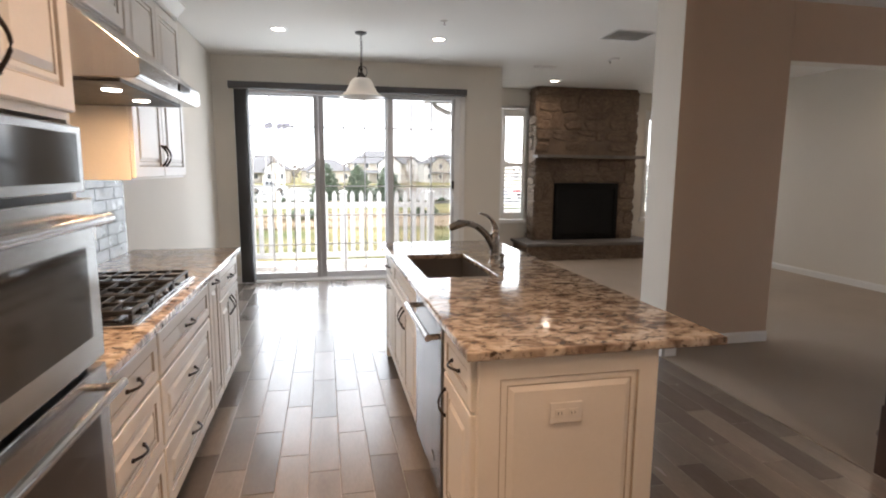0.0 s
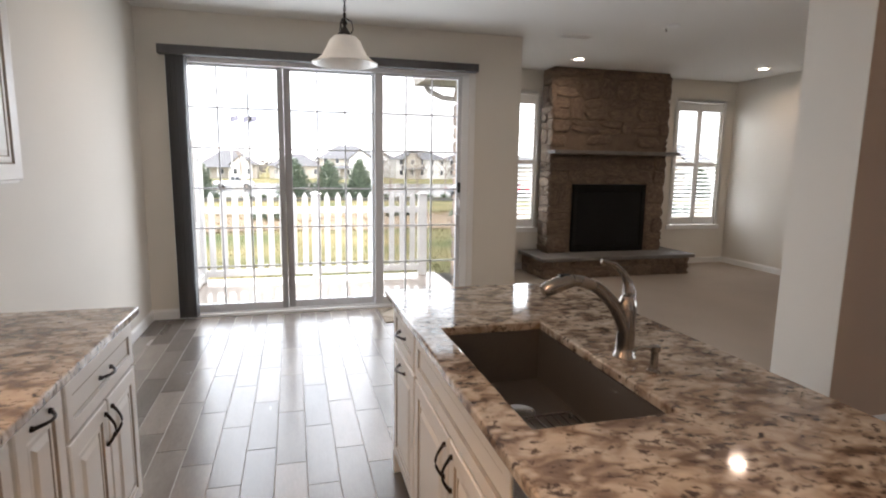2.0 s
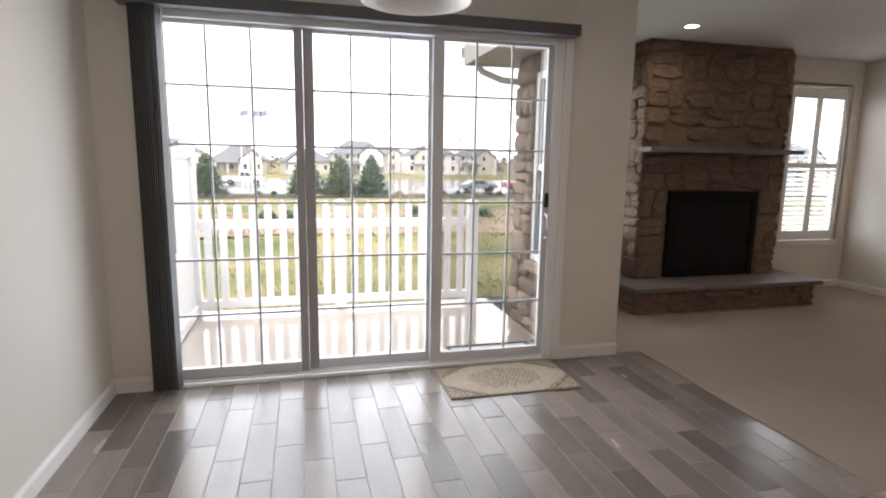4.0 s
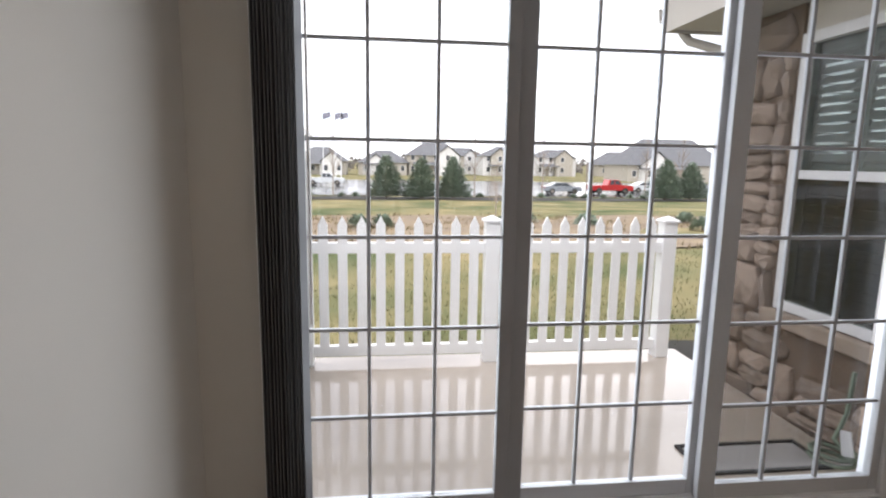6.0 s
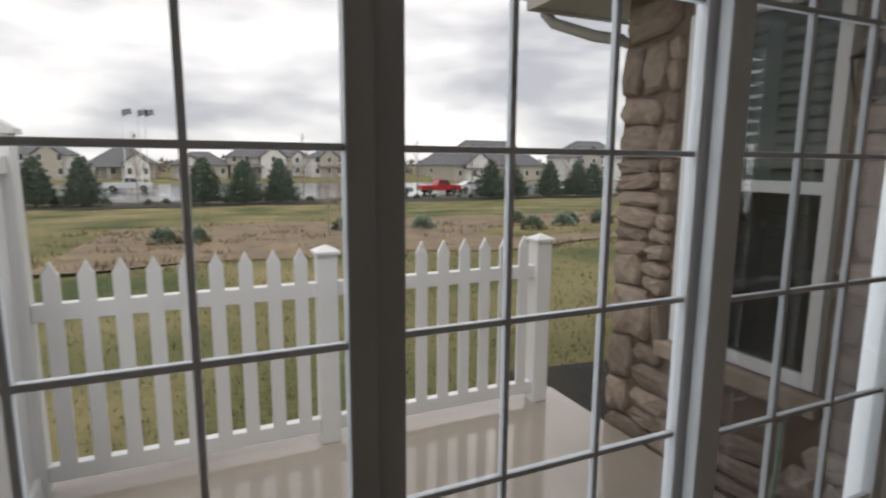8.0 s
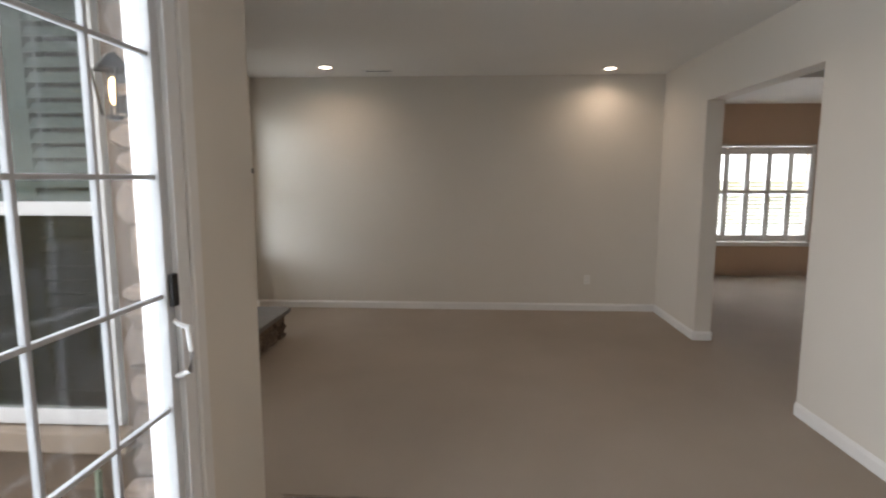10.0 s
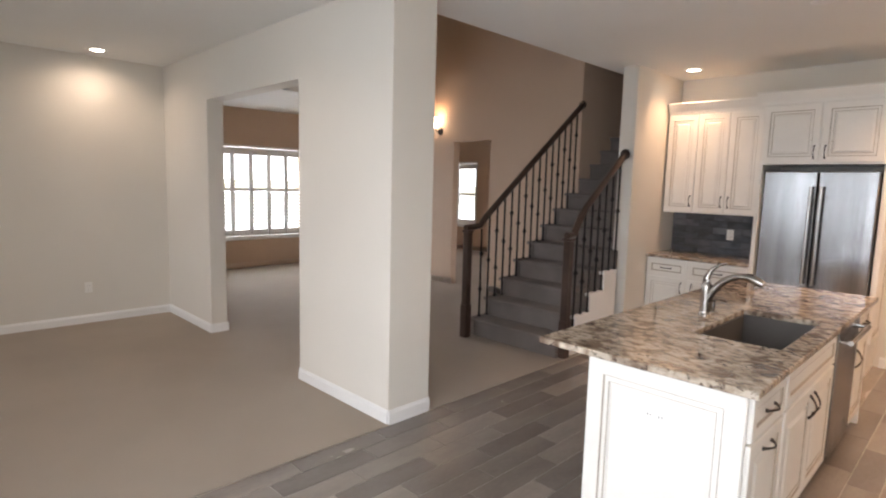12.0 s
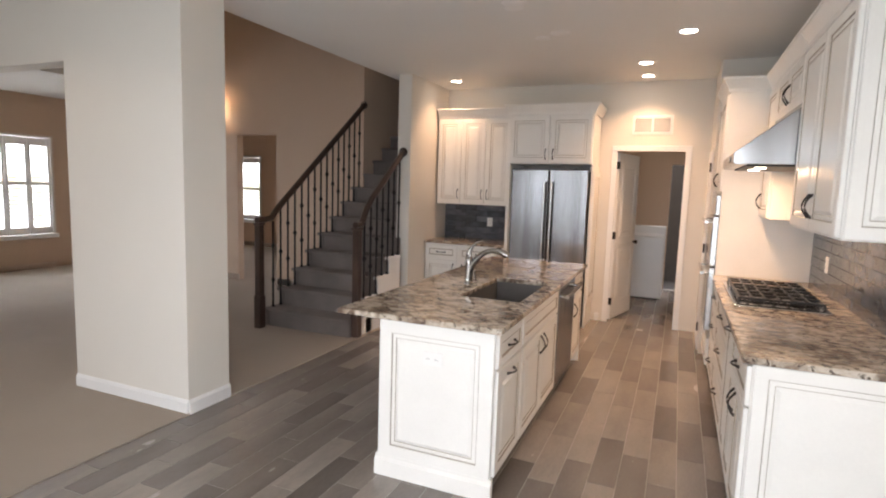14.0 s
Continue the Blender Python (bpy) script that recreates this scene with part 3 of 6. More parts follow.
def slab(x0, y0, x1, y1, hole=None):
    """A stone worktop with eased edges and, if wanted, a cut-out."""
    if hole is None:
        return box(x0, y0, TOP - 0.032, x1, y1, TOP, bevel=0.006)
    hx0, hy0, hx1, hy1 = hole
    xs, ys = (x0, hx0, hx1, x1), (y0, hy0, hy1, y1)
    bm = bmesh.new()
    grid = {(i, j, k): bm.verts.new((xs[i], ys[j], z)) for i in range(4) for j in range(4) for k, z in enumerate((TOP - 0.032, TOP))}
    for i in range(3):
        for j in range(3):
            if (i, j) == (1, 1):
                continue
            bm.faces.new([grid[p] for p in ((i, j, 1), (i + 1, j, 1), (i + 1, j + 1, 1), (i, j + 1, 1))])
            bm.faces.new([grid[p] for p in ((i, j, 0), (i, j + 1, 0), (i + 1, j + 1, 0), (i + 1, j, 0))])
    for e in [e for e in bm.edges if len(e.link_faces) == 1]:
        a, b = e.verts
        if a.co.z > TOP - 0.01:
            lo = [grid[k] for k in grid if k[2] == 0 and (grid[k].co.xy - a.co.xy).length < 1e-6][0]
            lo2 = [grid[k] for k in grid if k[2] == 0 and (grid[k].co.xy - b.co.xy).length < 1e-6][0]
            bm.faces.new((a, b, lo2, lo))
    bmesh.ops.recalc_face_normals(bm, faces=bm.faces[:])
    rim = [e for e in bm.edges if e.calc_face_angle(0) > 1.0 and abs(e.verts[0].co.z - e.verts[1].co.z) < 1e-6]
    bmesh.ops.bevel(bm, geom=rim, offset=0.006, segments=2, affect="EDGES", profile=0.5)
    return bm


solid("worktop", slab(0.002, 2.218, 0.714, 4.785), GRANITE, "polished brown and cream granite worktop on base cabinets", "worktop")

# oven tower
tower = thing("oven_tower", "tall antique white cabinet housing a double oven", "cabinet", west(1.425, 0.69))
part("lower_carcass", box(0, 0, 0.1, 0.79, 0.685, 0.36, bevel=0.002), CAB, tower)
part("side_panel", box(0, 0, 0.36, 0.02, 0.685, 1.6), CAB, tower)
part("side_panel", box(0.77, 0, 0.36, 0.79, 0.685, 1.6), CAB, tower)
part("upper_carcass", box(0, 0, 1.6, 0.79, 0.685, 2.43), CAB, tower)
part("toe_kick", box(0.003, 0.07, 0, 0.787, 0.685, 0.1), CAB, tower)
part("back_panel", box(0.02, 0.3, 0.36, 0.77, 0.685, 1.6), CAB, tower)
for x in (0.012, 0.4):
    f = part("door", front_panel(0.378, 0.79), (CAB, GLAZE), tower)
    f.location = (x, -0.001, 1.62)
    part("handle", pull(0.11, True), BRONZE, f, "dark bronze arched pull", smooth=True).location = (0.345 if x < 0.1 else 0.033, -0.019, 0.1)
f = part("drawer", front_panel(0.766, 0.23), (CAB, GLAZE), tower)
f.location = (0.012, -0.001, 0.115)


def crown(w, d, z, ends="lr", h=0.115, out=0.06):
    """A crown moulding along the face and ends of a cabinet top."""
    prof = [(0, 0), (-0.012, 0.0), (-0.016, 0.025), (-0.03, 0.05), (-out * 0.9, h * 0.8), (-out, h * 0.84), (-out, h), (0, h)]
    bm = bmesh.new()
    pts = []
    if "l" in ends:
        pts.append((0, d, -1, 0))
    pts.append((0, 0, -1 if "l" in ends else 0, -1))
    pts.append((w, 0, 1 if "r" in ends else 0, -1))
    if "r" in ends:
        pts.append((w, d, 1, 0))
    rings = []
    for x, y, ox, oy in pts:
        rings.append([bm.verts.new((x - ox * p[0], y - oy * p[0], z + p[1])) for p in prof])
    n = len(prof)
    for a, b in zip(rings, rings[1:]):
        for k in range(n):
            bm.faces.new((a[k], a[(k + 1) % n], b[(k + 1) % n], b[k]))
    bm.faces.new(rings[0])
    bm.faces.new(list(reversed(rings[-1])))
    return bm


part("crown_moulding", crown(0.79, 0.685, 2.43), CAB, tower)

# double oven
oven = thing("double_oven", "stainless steel double wall oven with black glass", "oven", west(1.45, 0.69))
part("body", box(0.0, 0.0, 0.4, 0.74, 0.29, 1.585), BLACK, oven)
part("control_panel", box(-0.005, -0.03, 1.42, 0.745, -0.002, 1.585, bevel=0.004), STEEL, oven)
part("display", box(0.03, -0.034, 1.445, 0.71, -0.0305, 1.565), BLACK_GLASS, oven)


def oven_door(z0, z1):
    d = part("door", box(-0.005, -0.045, z0, 0.745, -0.002, z1, bevel=0.004), STEEL, oven)
    part("window", box(0.07, -0.049, z0 + 0.07, 0.67, -0.0455, z1 - 0.12), BLACK_GLASS, d)
    hb = tube([(0.03, -0.095, z1 - 0.05), (0.71, -0.095, z1 - 0.05)], 0.013, 12)
    for x in (0.06, 0.68):
        bm_cyl(hb, (x, -0.046, z1 - 0.05), (x, -0.095, z1 - 0.05), 0.011)
    part("handle", hb, STEEL, d, "round steel towel-bar handle", smooth=True)


oven_door(0.985, 1.405)
oven_door(0.42, 0.965)

# closet beside the tower
setting("wall_closet", box(0.0, 0.5, 0, 0.73, 1.42, H), PAINT, "greige painted closet front beside the oven tower", "wall")
cd = thing("closet_door", "white painted closet door with black hinges", "door", pose(0.734, 0.66, 0.01, 0, 0, 90))
part("panel", front_panel(0.66, 2.03, 0.11, 0.012), (TRIM, TRIM), cd)
for z in (0.2, 1.0, 1.8):
    part("hinge", box(0.655, -0.03, z, 0.675, -0.012, z + 0.09, bevel=0.002), BLACK, cd, "black butt hinge")

# upper cabinets
GU = "kitchen wall cabinets"
UP = "antique white glazed wall cabinet "


def upper(label, m, w, d, z0, z1, doors, crown_ends="", group=GU, pulls=True):
    fr, dw = [], (w - 0.012 - 0.01 * doors) / doors
    for k in range(doors):
        x = 0.008 + k * (dw + 0.01)
        left = (k % 2 == 0) if doors != 1 else False
        px = x + dw - 0.03 if left else x + 0.03
        fr.append(("door", x, z0 + 0.012, dw, z1 - z0 - 0.03, px, z0 + 0.13, True))
    th = cabinet("wall_cabinet", UP + label, m, w, d, z0, z1, fr, 0, group)
    part("crown_moulding", crown(w, d, z1, crown_ends), CAB, th)
    return th


upper("beside the oven tower", west(2.22, 0.388), 0.44, 0.383, 1.42, 2.43, 1)
upper("above the range hood", west(2.67, 0.388), 0.94, 0.383, 2.12, 2.43, 2)
uc = upper("hanging above the granite worktop end", west(3.62, 0.388), 1.04, 0.383, 1.42, 2.43, 2, "r")
e = part("end_panel", front_panel(0.37, 0.995), (CAB, GLAZE), uc)
e.matrix_basis = pose(1.04, 0.006, 1.425, 0, 0, 90)

# range hood
hood = thing("range_hood", "stainless steel under-cabinet range hood with lit lamps", "range hood")
bm = prism([(0.0, 1.78), (0.71, 1.78), (0.728, 1.79), (0.728, 1.85), (0.4, 2.115), (0.0, 2.115)], "y", 2.68, 3.6)
bmesh.ops.bevel(bm, geom=[e for e in bm.edges], offset=0.003, segments=1, affect="EDGES")
part("canopy", bm, STEEL, hood)
part("filter", box(0.05, 2.73, 1.772, 0.65, 3.55, 1.779), BLACK, hood, "dark mesh grease filter")
part("control_strip", box(0.729, 3.2, 1.805, 0.733, 3.38, 1.838), BLACK_GLASS, hood)
for y in (2.95, 3.3):
    part("lamp", lathe([(0.0, 1.768), (0.03, 1.768), (0.034, 1.7715)], 20, (0.55, y)), LAMP_ON, hood, "small lit halogen lamp")
    lamp("hood_lamp", "AREA", pose(0.55, y, 1.762, 0, 0, 0), 2.8, (1.0, 0.62, 0.32), 0.05)

# cooktop
cook = thing("cooktop", "black gas cooktop with cast iron grates set into worktop", "cooktop", pose(0.07, 0.0, 0))
part("tray", box(0.07, 2.7, TOP, 0.585, 3.62, TOP + 0.012, bevel=0.005), STEEL, cook, "stainless steel tray")
part("pan", box(0.09, 2.72, TOP + 0.0125, 0.565, 3.6, TOP + 0.016), BLACK_GLASS, cook)
for k in range(3):
    y0 = 2.735 + k * 0.285
    bm = bmesh.new()
    z = TOP + 0.042
    for x in (0.1, 0.55):
        bm_box(bm, x, y0, z, x + 0.012, y0 + 0.27, z + 0.014, bevel=0.002)
    for y in (y0, y0 + 0.258):
        bm_box(bm, 0.1, y, z, 0.562, y + 0.012, z + 0.014, bevel=0.002)
    for x in (0.18, 0.25, 0.33, 0.41, 0.48):
        bm_box(bm, x, y0 + 0.01, z + 0.002, x + 0.01, y0 + 0.26, z + 0.016, bevel=0.002)
    bm_box(bm, 0.1, y0 + 0.13, z + 0.002, 0.56, y0 + 0.14, z + 0.016, bevel=0.002)
    for x in (0.1, 0.55):
        for y in (y0, y0 + 0.258):
            bm_box(bm, x, y, TOP + 0.016, x + 0.012, y + 0.012, z)
    part("grate", bm, BLACK, cook, "cast iron pan grate")
    for x in ((0.22, 0.44) if k != 1 else (0.33,)):
        part("burner", lathe([(0.0, TOP + 0.036), (0.03, TOP + 0.036), (0.04, TOP + 0.03), (0.045, TOP + 0.017)], 16, (x, y0 + 0.135)), BLACK, cook, smooth=True)
for k in range(5):
    part("knob", lathe([(0.0, TOP + 0.04), (0.015, TOP + 0.04), (0.018, TOP + 0.014)], 14, (0.535, 2.95 + k * 0.1)), STEEL, cook, smooth=True)

# island
cabinet("island_cabinet", "antique white island end cabinet with drawer over door", pose(1.8, 2.7, 0, 0, 0, -90), 0.44, 0.62, 0, 0.882,
        [("drawer", 0.012, 0.688, 0.416, 0.175, 0.22, 0.775, False), ("door", 0.012, 0.115, 0.416, 0.56, 0.05, 0.56, True)], 0.1, "island cabinets")
cabinet("island_cabinet", "antique white sink cabinet with false drawer and doors", pose(1.8, 4.36, 0, 0, 0, -90), 1.0, 0.62, 0, 0.882,
        [("drawer", 0.012, 0.688, 0.976, 0.175, None, 0, False), ("door", 0.012, 0.115, 0.482, 0.56, 0.46, 0.58, True), ("door", 0.506, 0.115, 0.482, 0.56, 0.54, 0.58, True)], 0.1, "island cabinets", hollow=True)
cabinet("island_cabinet", "narrow antique white island cabinet with drawer and door", pose(1.8, 4.83, 0, 0, 0, -90), 0.465, 0.62, 0, 0.882,
        [("drawer", 0.012, 0.688, 0.441, 0.175, 0.23, 0.775, False), ("door", 0.012, 0.115, 0.441, 0.56, 0.23, 0.62, False)], 0.1, "island cabinets")


ib = thing("kitchen_island", "antique white panelled base of the kitchen island", "kitchen island")


def island_end(y, turn):
    e = part("end_panel", front_panel(0.65, 0.782, 0.075), (CAB, GLAZE), ib, "raised panel closing the island end")
    e.matrix_basis = pose(1.795 if turn == 0 else 2.445, y, 0.1, 0, 0, turn)
    part("plinth", prism([(0.004, -0.1), (-0.034, -0.1), (-0.034, -0.015), (-0.022, 0.0), (-0.021, 0.015), (0.004, 0.015)], "x", -0.012, 0.662), CAB, e)


island_end(2.258, 0)
island_end(4.832, 180)
part("back_panel", box(2.422, 2.26, 0.0, 2.443, 4.83, 0.882, bevel=0.002), CAB, ib)


def outlet(m, label="white duplex wall outlet", wide=False):
    th = thing("wall_outlet", label, "outlet", m, "outlets")
    w, h = (0.115, 0.072) if wide else (0.072, 0.115)
    part("plate", box(-w / 2, -0.006, -h / 2, w / 2, 0, h / 2, bevel=0.002), OUTLET, th)
    for s in (-0.024, 0.024):
        bm = box(-0.016, -0.0085, -0.014, 0.016, -0.006, 0.014, bevel=0.001)
        soc = part("socket", bm, OUTLET, th)
        soc.location = (s, 0, 0) if wide else (0, 0, s)
        sl = bmesh.new()
        for q in (-0.006, 0.006):
            bm_box(sl, q - 0.001, -0.0095, -0.005, q + 0.001, -0.0086, 0.005)
        part("slots", sl, BLACK, soc)
    return th


outlet(pose(2.125, 4.856, 0.7, 0, 0, 180), "white duplex outlet in the island end panel", True)
outlet(pose(2.1, 2.232, 0.68), "white duplex outlet in the island end panel", True)

SX0, SX1, SY0, SY1 = 1.85, 2.24, 3.42, 4.22
solid("island_worktop", slab(1.75, 2.212, 2.69, 4.89, (SX0, SY0, SX1, SY1)), GRANITE, "polished brown and cream granite island top", "worktop")
sink = thing("sink", "grey composite undermount sink set in granite", "sink")
b0, zt, zb = 0.012, TOP - 0.033, TOP - 0.23
part("basin_floor", box(SX0 - b0, SY0 - b0, zb - 0.01, SX1 + b0, SY1 + b0, zb), SINK, sink)
for a in ((SX0 - b0, SY0 - b0, SX0, SY1 + b0), (SX1, SY0 - b0, SX1 + b0, SY1 + b0), (SX0, SY0 - b0, SX1, SY0), (SX0, SY1, SX1, SY1 + b0)):
    part("basin_wall", box(a[0], a[1], zb, a[2], a[3], zt), SINK, sink)
part("drain", lathe([(0.0, zb + 0.003), (0.04, zb + 0.003), (0.055, zb + 0.008), (0.058, zb + 0.001)], 20, (2.05, 3.95)), STEEL, sink, smooth=True)
rack = thing("sink_rack", "wire rack lying in the sink basin", "rack")
bm = bmesh.new()
for k in range(11):
    x = 1.9 + k * 0.029
    tube([(x, 3.5, zb + 0.02), (x, 3.88, zb + 0.02)], 0.0025, 6, bm)
part("wires", bm, STEEL, rack)
part("rim", tube([(1.885, 3.49, zb + 0.016), (2.205, 3.49, zb + 0.016), (2.205, 3.89, zb + 0.016), (1.885, 3.89, zb + 0.016), (1.885, 3.49, zb + 0.016)], 0.004, 6), STEEL, rack)
for x in (1.89, 2.2):
    for y in (3.5, 3.88):
        part("foot", bm_cyl(bmesh.new(), (x, y, zb), (x, y, zb + 0.016), 0.005, 0.005, 8), RUBBER, rack)

faucet = thing("faucet", "brushed nickel pull-out faucet on the granite", "faucet", pose(2.335, 3.8, TOP))
part("base", lathe([(0.0, 0.0), (0.036, 0.0), (0.036, 0.006), (0.031, 0.012), (0.0285, 0.03)], 24), NICKEL, faucet, smooth=True)
part("body", lathe([(0.0285, 0.028), (0.0275, 0.1), (0.029, 0.15), (0.028, 0.178), (0.019, 0.196), (0.0, 0.2)], 24), NICKEL, faucet, smooth=True)
pts, rad = [], []
for k in range(19):
    a = k / 18
    pts.append((-0.285 * a ** 1.25, 0.01 * a, 0.075 + 0.175 * math.sin(math.pi * 0.5 * min(1.0, a / 0.72)) ** 0.9 - 0.03 * max(0.0, (a - 0.72) / 0.28) ** 1.6))
    rad.append(0.026 - 0.008 * math.sin(math.pi * 0.5 * min(1.0, a / 0.6)))
neck = part("spout", tube(pts[:14], rad[:14], 16), NICKEL, faucet, smooth=True)
part("spray_head", tube(pts[13:], [0.019, 0.0225, 0.0235, 0.024, 0.0235, 0.018], 16), NICKEL, neck, "pull-out spray head", smooth=True)
part("spray_button", box(-0.235, 0.001, 0.262, -0.2, 0.017, 0.271, bevel=0.003), BLACK, neck, "small dark spray button")
part("lever", tube([(0.004, 0, 0.17), (0.004, 0, 0.21), (-0.004, 0.0, 0.238), (-0.022, 0.0, 0.268), (-0.055, 0.0, 0.297), (-0.1, 0.0, 0.31)], [0.024, 0.021, 0.015, 0.0105, 0.008, 0.0065], 14), NICKEL, faucet, smooth=True)
soap = thing("soap_dispenser", "brushed nickel soap dispenser beside the faucet", "soap dispenser", pose(2.34, 3.66, TOP))
part("bottle_neck", lathe([(0.0, 0), (0.02, 0), (0.02, 0.006), (0.012, 0.012), (0.011, 0.06), (0.016, 0.065), (0.016, 0.08), (0.0, 0.085)], 18), NICKEL, soap, smooth=True)
part("nozzle", tube([(0, 0, 0.075), (-0.05, 0, 0.078), (-0.075, 0, 0.07)], [0.007, 0.006, 0.005], 10), NICKEL, soap, smooth=True)

dish = thing("dishwasher", "stainless steel dishwasher built into the island", "dishwasher", pose(1.798, 3.35, 0, 0, 0, -90))
part("body", box(0.004, 0.01, 0.1, 0.636, 0.58, 0.875), BLACK, dish)
part("door", box(0.006, -0.025, 0.11, 0.634, 0.008, 0.872, bevel=0.006), DARK_STEEL, dish)
part("control_strip", box(0.008, -0.004, 0.8725, 0.632, 0.006, 0.879), BLACK_GLASS, dish)
bm = tube([(0.03, -0.075, 0.8), (0.61, -0.075, 0.8)], 0.015, 12)
for x in (0.045, 0.595):
    bm_cyl(bm, (x, -0.025, 0.8), (x, -0.075, 0.8), 0.014)
part("handle", bm, STEEL, dish, "steel bar handle", smooth=True)
part("badge", box(0.44, -0.0275, 0.2, 0.5, -0.0255, 0.225), NICKEL, dish)
part("kickplate", box(0.004, 0.05, 0.0, 0.636, 0.07, 0.1), BLACK, dish)

# desk nook: faces look to +y
DES = "desk nook cabinets"
cabinet("base_cabinet", "antique white base cabinet under the nook worktop", pose(3.92, 1.12, 0, 0, 0, 180), 0.445, 0.62, 0, 0.882,
        [("drawer", 0.012, 0.688, 0.421, 0.175, 0.222, 0.775, False), ("door", 0.012, 0.115, 0.421, 0.56, 0.39, 0.58, True)], 0.1, DES)
cabinet("base_cabinet", "antique white base cabinet beside the refrigerator", pose(3.475, 1.12, 0, 0, 0, 180), 0.58, 0.62, 0, 0.882,
        [("drawer", 0.012, 0.688, 0.556, 0.175, 0.29, 0.775, False), ("door", 0.012, 0.115, 0.556, 0.56, 0.06, 0.58, True)], 0.1, DES)
solid("nook_worktop", slab(2.895, 0.502, 3.922, 1.16), GRANITE, "polished granite worktop in the desk nook", "worktop")
th = cabinet("wall_cabinet", UP + "with three doors above the nook", pose(3.9, 0.85, 0, 0, 0, 180), 0.97, 0.345, 1.37, 2.44,
             [("door", 0.01, 1.382, 0.31, 1.04, 0.29, 1.5, True), ("door", 0.33, 1.382, 0.31, 1.04, 0.61, 1.5, True), ("door", 0.65, 1.382, 0.31, 1.04, 0.68, 1.5, True)], 0, GU)
part("crown_moulding", crown(0.97, 0.34, 2.44, ""), CAB, th)
th = cabinet("wall_cabinet", UP + "with two doors above the refrigerator", pose(2.9, 1.06, 0, 0, 0, 180), 0.965, 0.555, 1.88, 2.44,
             [("door", 0.012, 1.895, 0.462, 0.53, 0.44, 1.99, True), ("door", 0.49, 1.895, 0.462, 0.53, 0.525, 1.99, True)], 0, GU)
part("crown_moulding", crown(0.965, 0.555, 2.44, "lr"), CAB, th)
sp = thing("side_panel", "tall antique white panel beside the refrigerator", "cabinet panel")
part("board", box(1.925, 0.502, 0, 1.95, 0.99, 1.878, bevel=0.002), CAB, sp)
e = part("end_panel", front_panel(0.44, 1.5), (CAB, GLAZE), sp)
e.matrix_basis = pose(1.927, 0.97, 0.3, 0, 0, -90)
solid("side_panel", box(2.858, 0.502, 0, 2.893, 1.12, 1.878, bevel=0.002), CAB, "antique white panel between nook and refrigerator", "cabinet panel")

fridge = thing("refrigerator", "stainless steel french door refrigerator with bar handles", "refrigerator", pose(2.85, 1.02, 0, 0, 0, 180))
part("body", box(0.005, 0.02, 0.03, 0.885, 0.5, 1.8, bevel=0.004), BLACK, fridge)
for x0, x1, hx in ((0.0, 0.441, 0.405), (0.449, 0.89, 0.487)):
    d = part("door", box(x0, -0.05, 0.62, x1, 0.012, 1.82, bevel=0.012), DARK_STEEL, fridge)
    hb = tube([(hx, -0.1, 0.78), (hx, -0.1, 1.68)], 0.014, 12)
    for z in (0.82, 1.64):
        bm_cyl(hb, (hx, -0.05, z), (hx, -0.1, z), 0.011)
    part("handle", hb, STEEL, d, "long steel bar handle", smooth=True)
d = part("freezer_drawer", box(0.0, -0.05, 0.08, 0.89, 0.012, 0.605, bevel=0.012), DARK_STEEL, fridge)
hb = tube([(0.08, -0.1, 0.54), (0.81, -0.1, 0.54)], 0.014, 12)
for x in (0.12, 0.77):
    bm_cyl(hb, (x, -0.05, 0.54), (x, -0.1, 0.54), 0.011)
part("handle", hb, STEEL, d, smooth=True)
part("foot", box(0.02, 0.03, 0.0, 0.87, 0.48, 0.03), BLACK, fridge)
outlet(pose(3.28, 0.512, 1.14, 0, 0, 180))
outlet(pose(0.013, 2.75, 1.12, 0, 0, 90))
outlet(pose(0.012, 4.1, 1.12, 0, 0, 90))

# laundry door, washer
leaf = thing("laundry_door", "white two-panel interior door standing open with black hinges", "door", pose(1.722, 0.4, 0.01, 0, 0, -104))
bm = box(0, -0.018, 0, 0.735, 0.018, 2.045, bevel=0.002)
part("leaf", bm, TRIM, leaf)
for side, turn in ((-0.0185, 0), (0.0185, 180)):
    for z, h in ((0.2, 0.72), (1.02, 0.9)):
        p = part("panel", front_panel(0.5, h, 0.02, 0.006), (TRIM, TRIM), leaf)
        p.matrix_basis = pose(0.117 if turn == 0 else 0.617, side, z, 0, 0, turn)
for z in (0.18, 1.0, 1.85):
    part("hinge", box(-0.012, -0.024, z, 0.012, 0.024, z + 0.09, bevel=0.002), BLACK, leaf, "black butt hinge")
bm = lathe([(0.0, 0.06), (0.022, 0.055), (0.027, 0.04), (0.018, 0.025), (0.012, 0.0)], 18)
kn = part("knob", bm, BRONZE, leaf, "dark bronze round knob", smooth=True)
kn.matrix_basis = pose(0.67, -0.018, 0.93, 90)
washer = thing("washing_machine", "white top-loading washing machine in the laundry room", "washing machine", pose(1.52, -1.62, 0))
part("body", box(-0.35, -0.33, 0.02, 0.31, 0.33, 0.93, bevel=0.015), VINYL, washer)
part("lid", box(-0.31, -0.2, 0.932, 0.27, 0.3, 0.95, bevel=0.006), VINYL, washer)
part("control_panel", prism([(-0.33, 0.93), (-0.2, 0.93), (-0.25, 1.06), (-0.33, 1.07)], "x", -0.35, 0.31), VINYL, washer)
part("foot", box(-0.32, -0.3, 0, 0.28, 0.3, 0.02), BLACK, washer)
vent = thing("wall_vent", "white return-air grille above the laundry doorway", "vent", pose(1.36, 0.5, 2.365, 0, 0, 180))
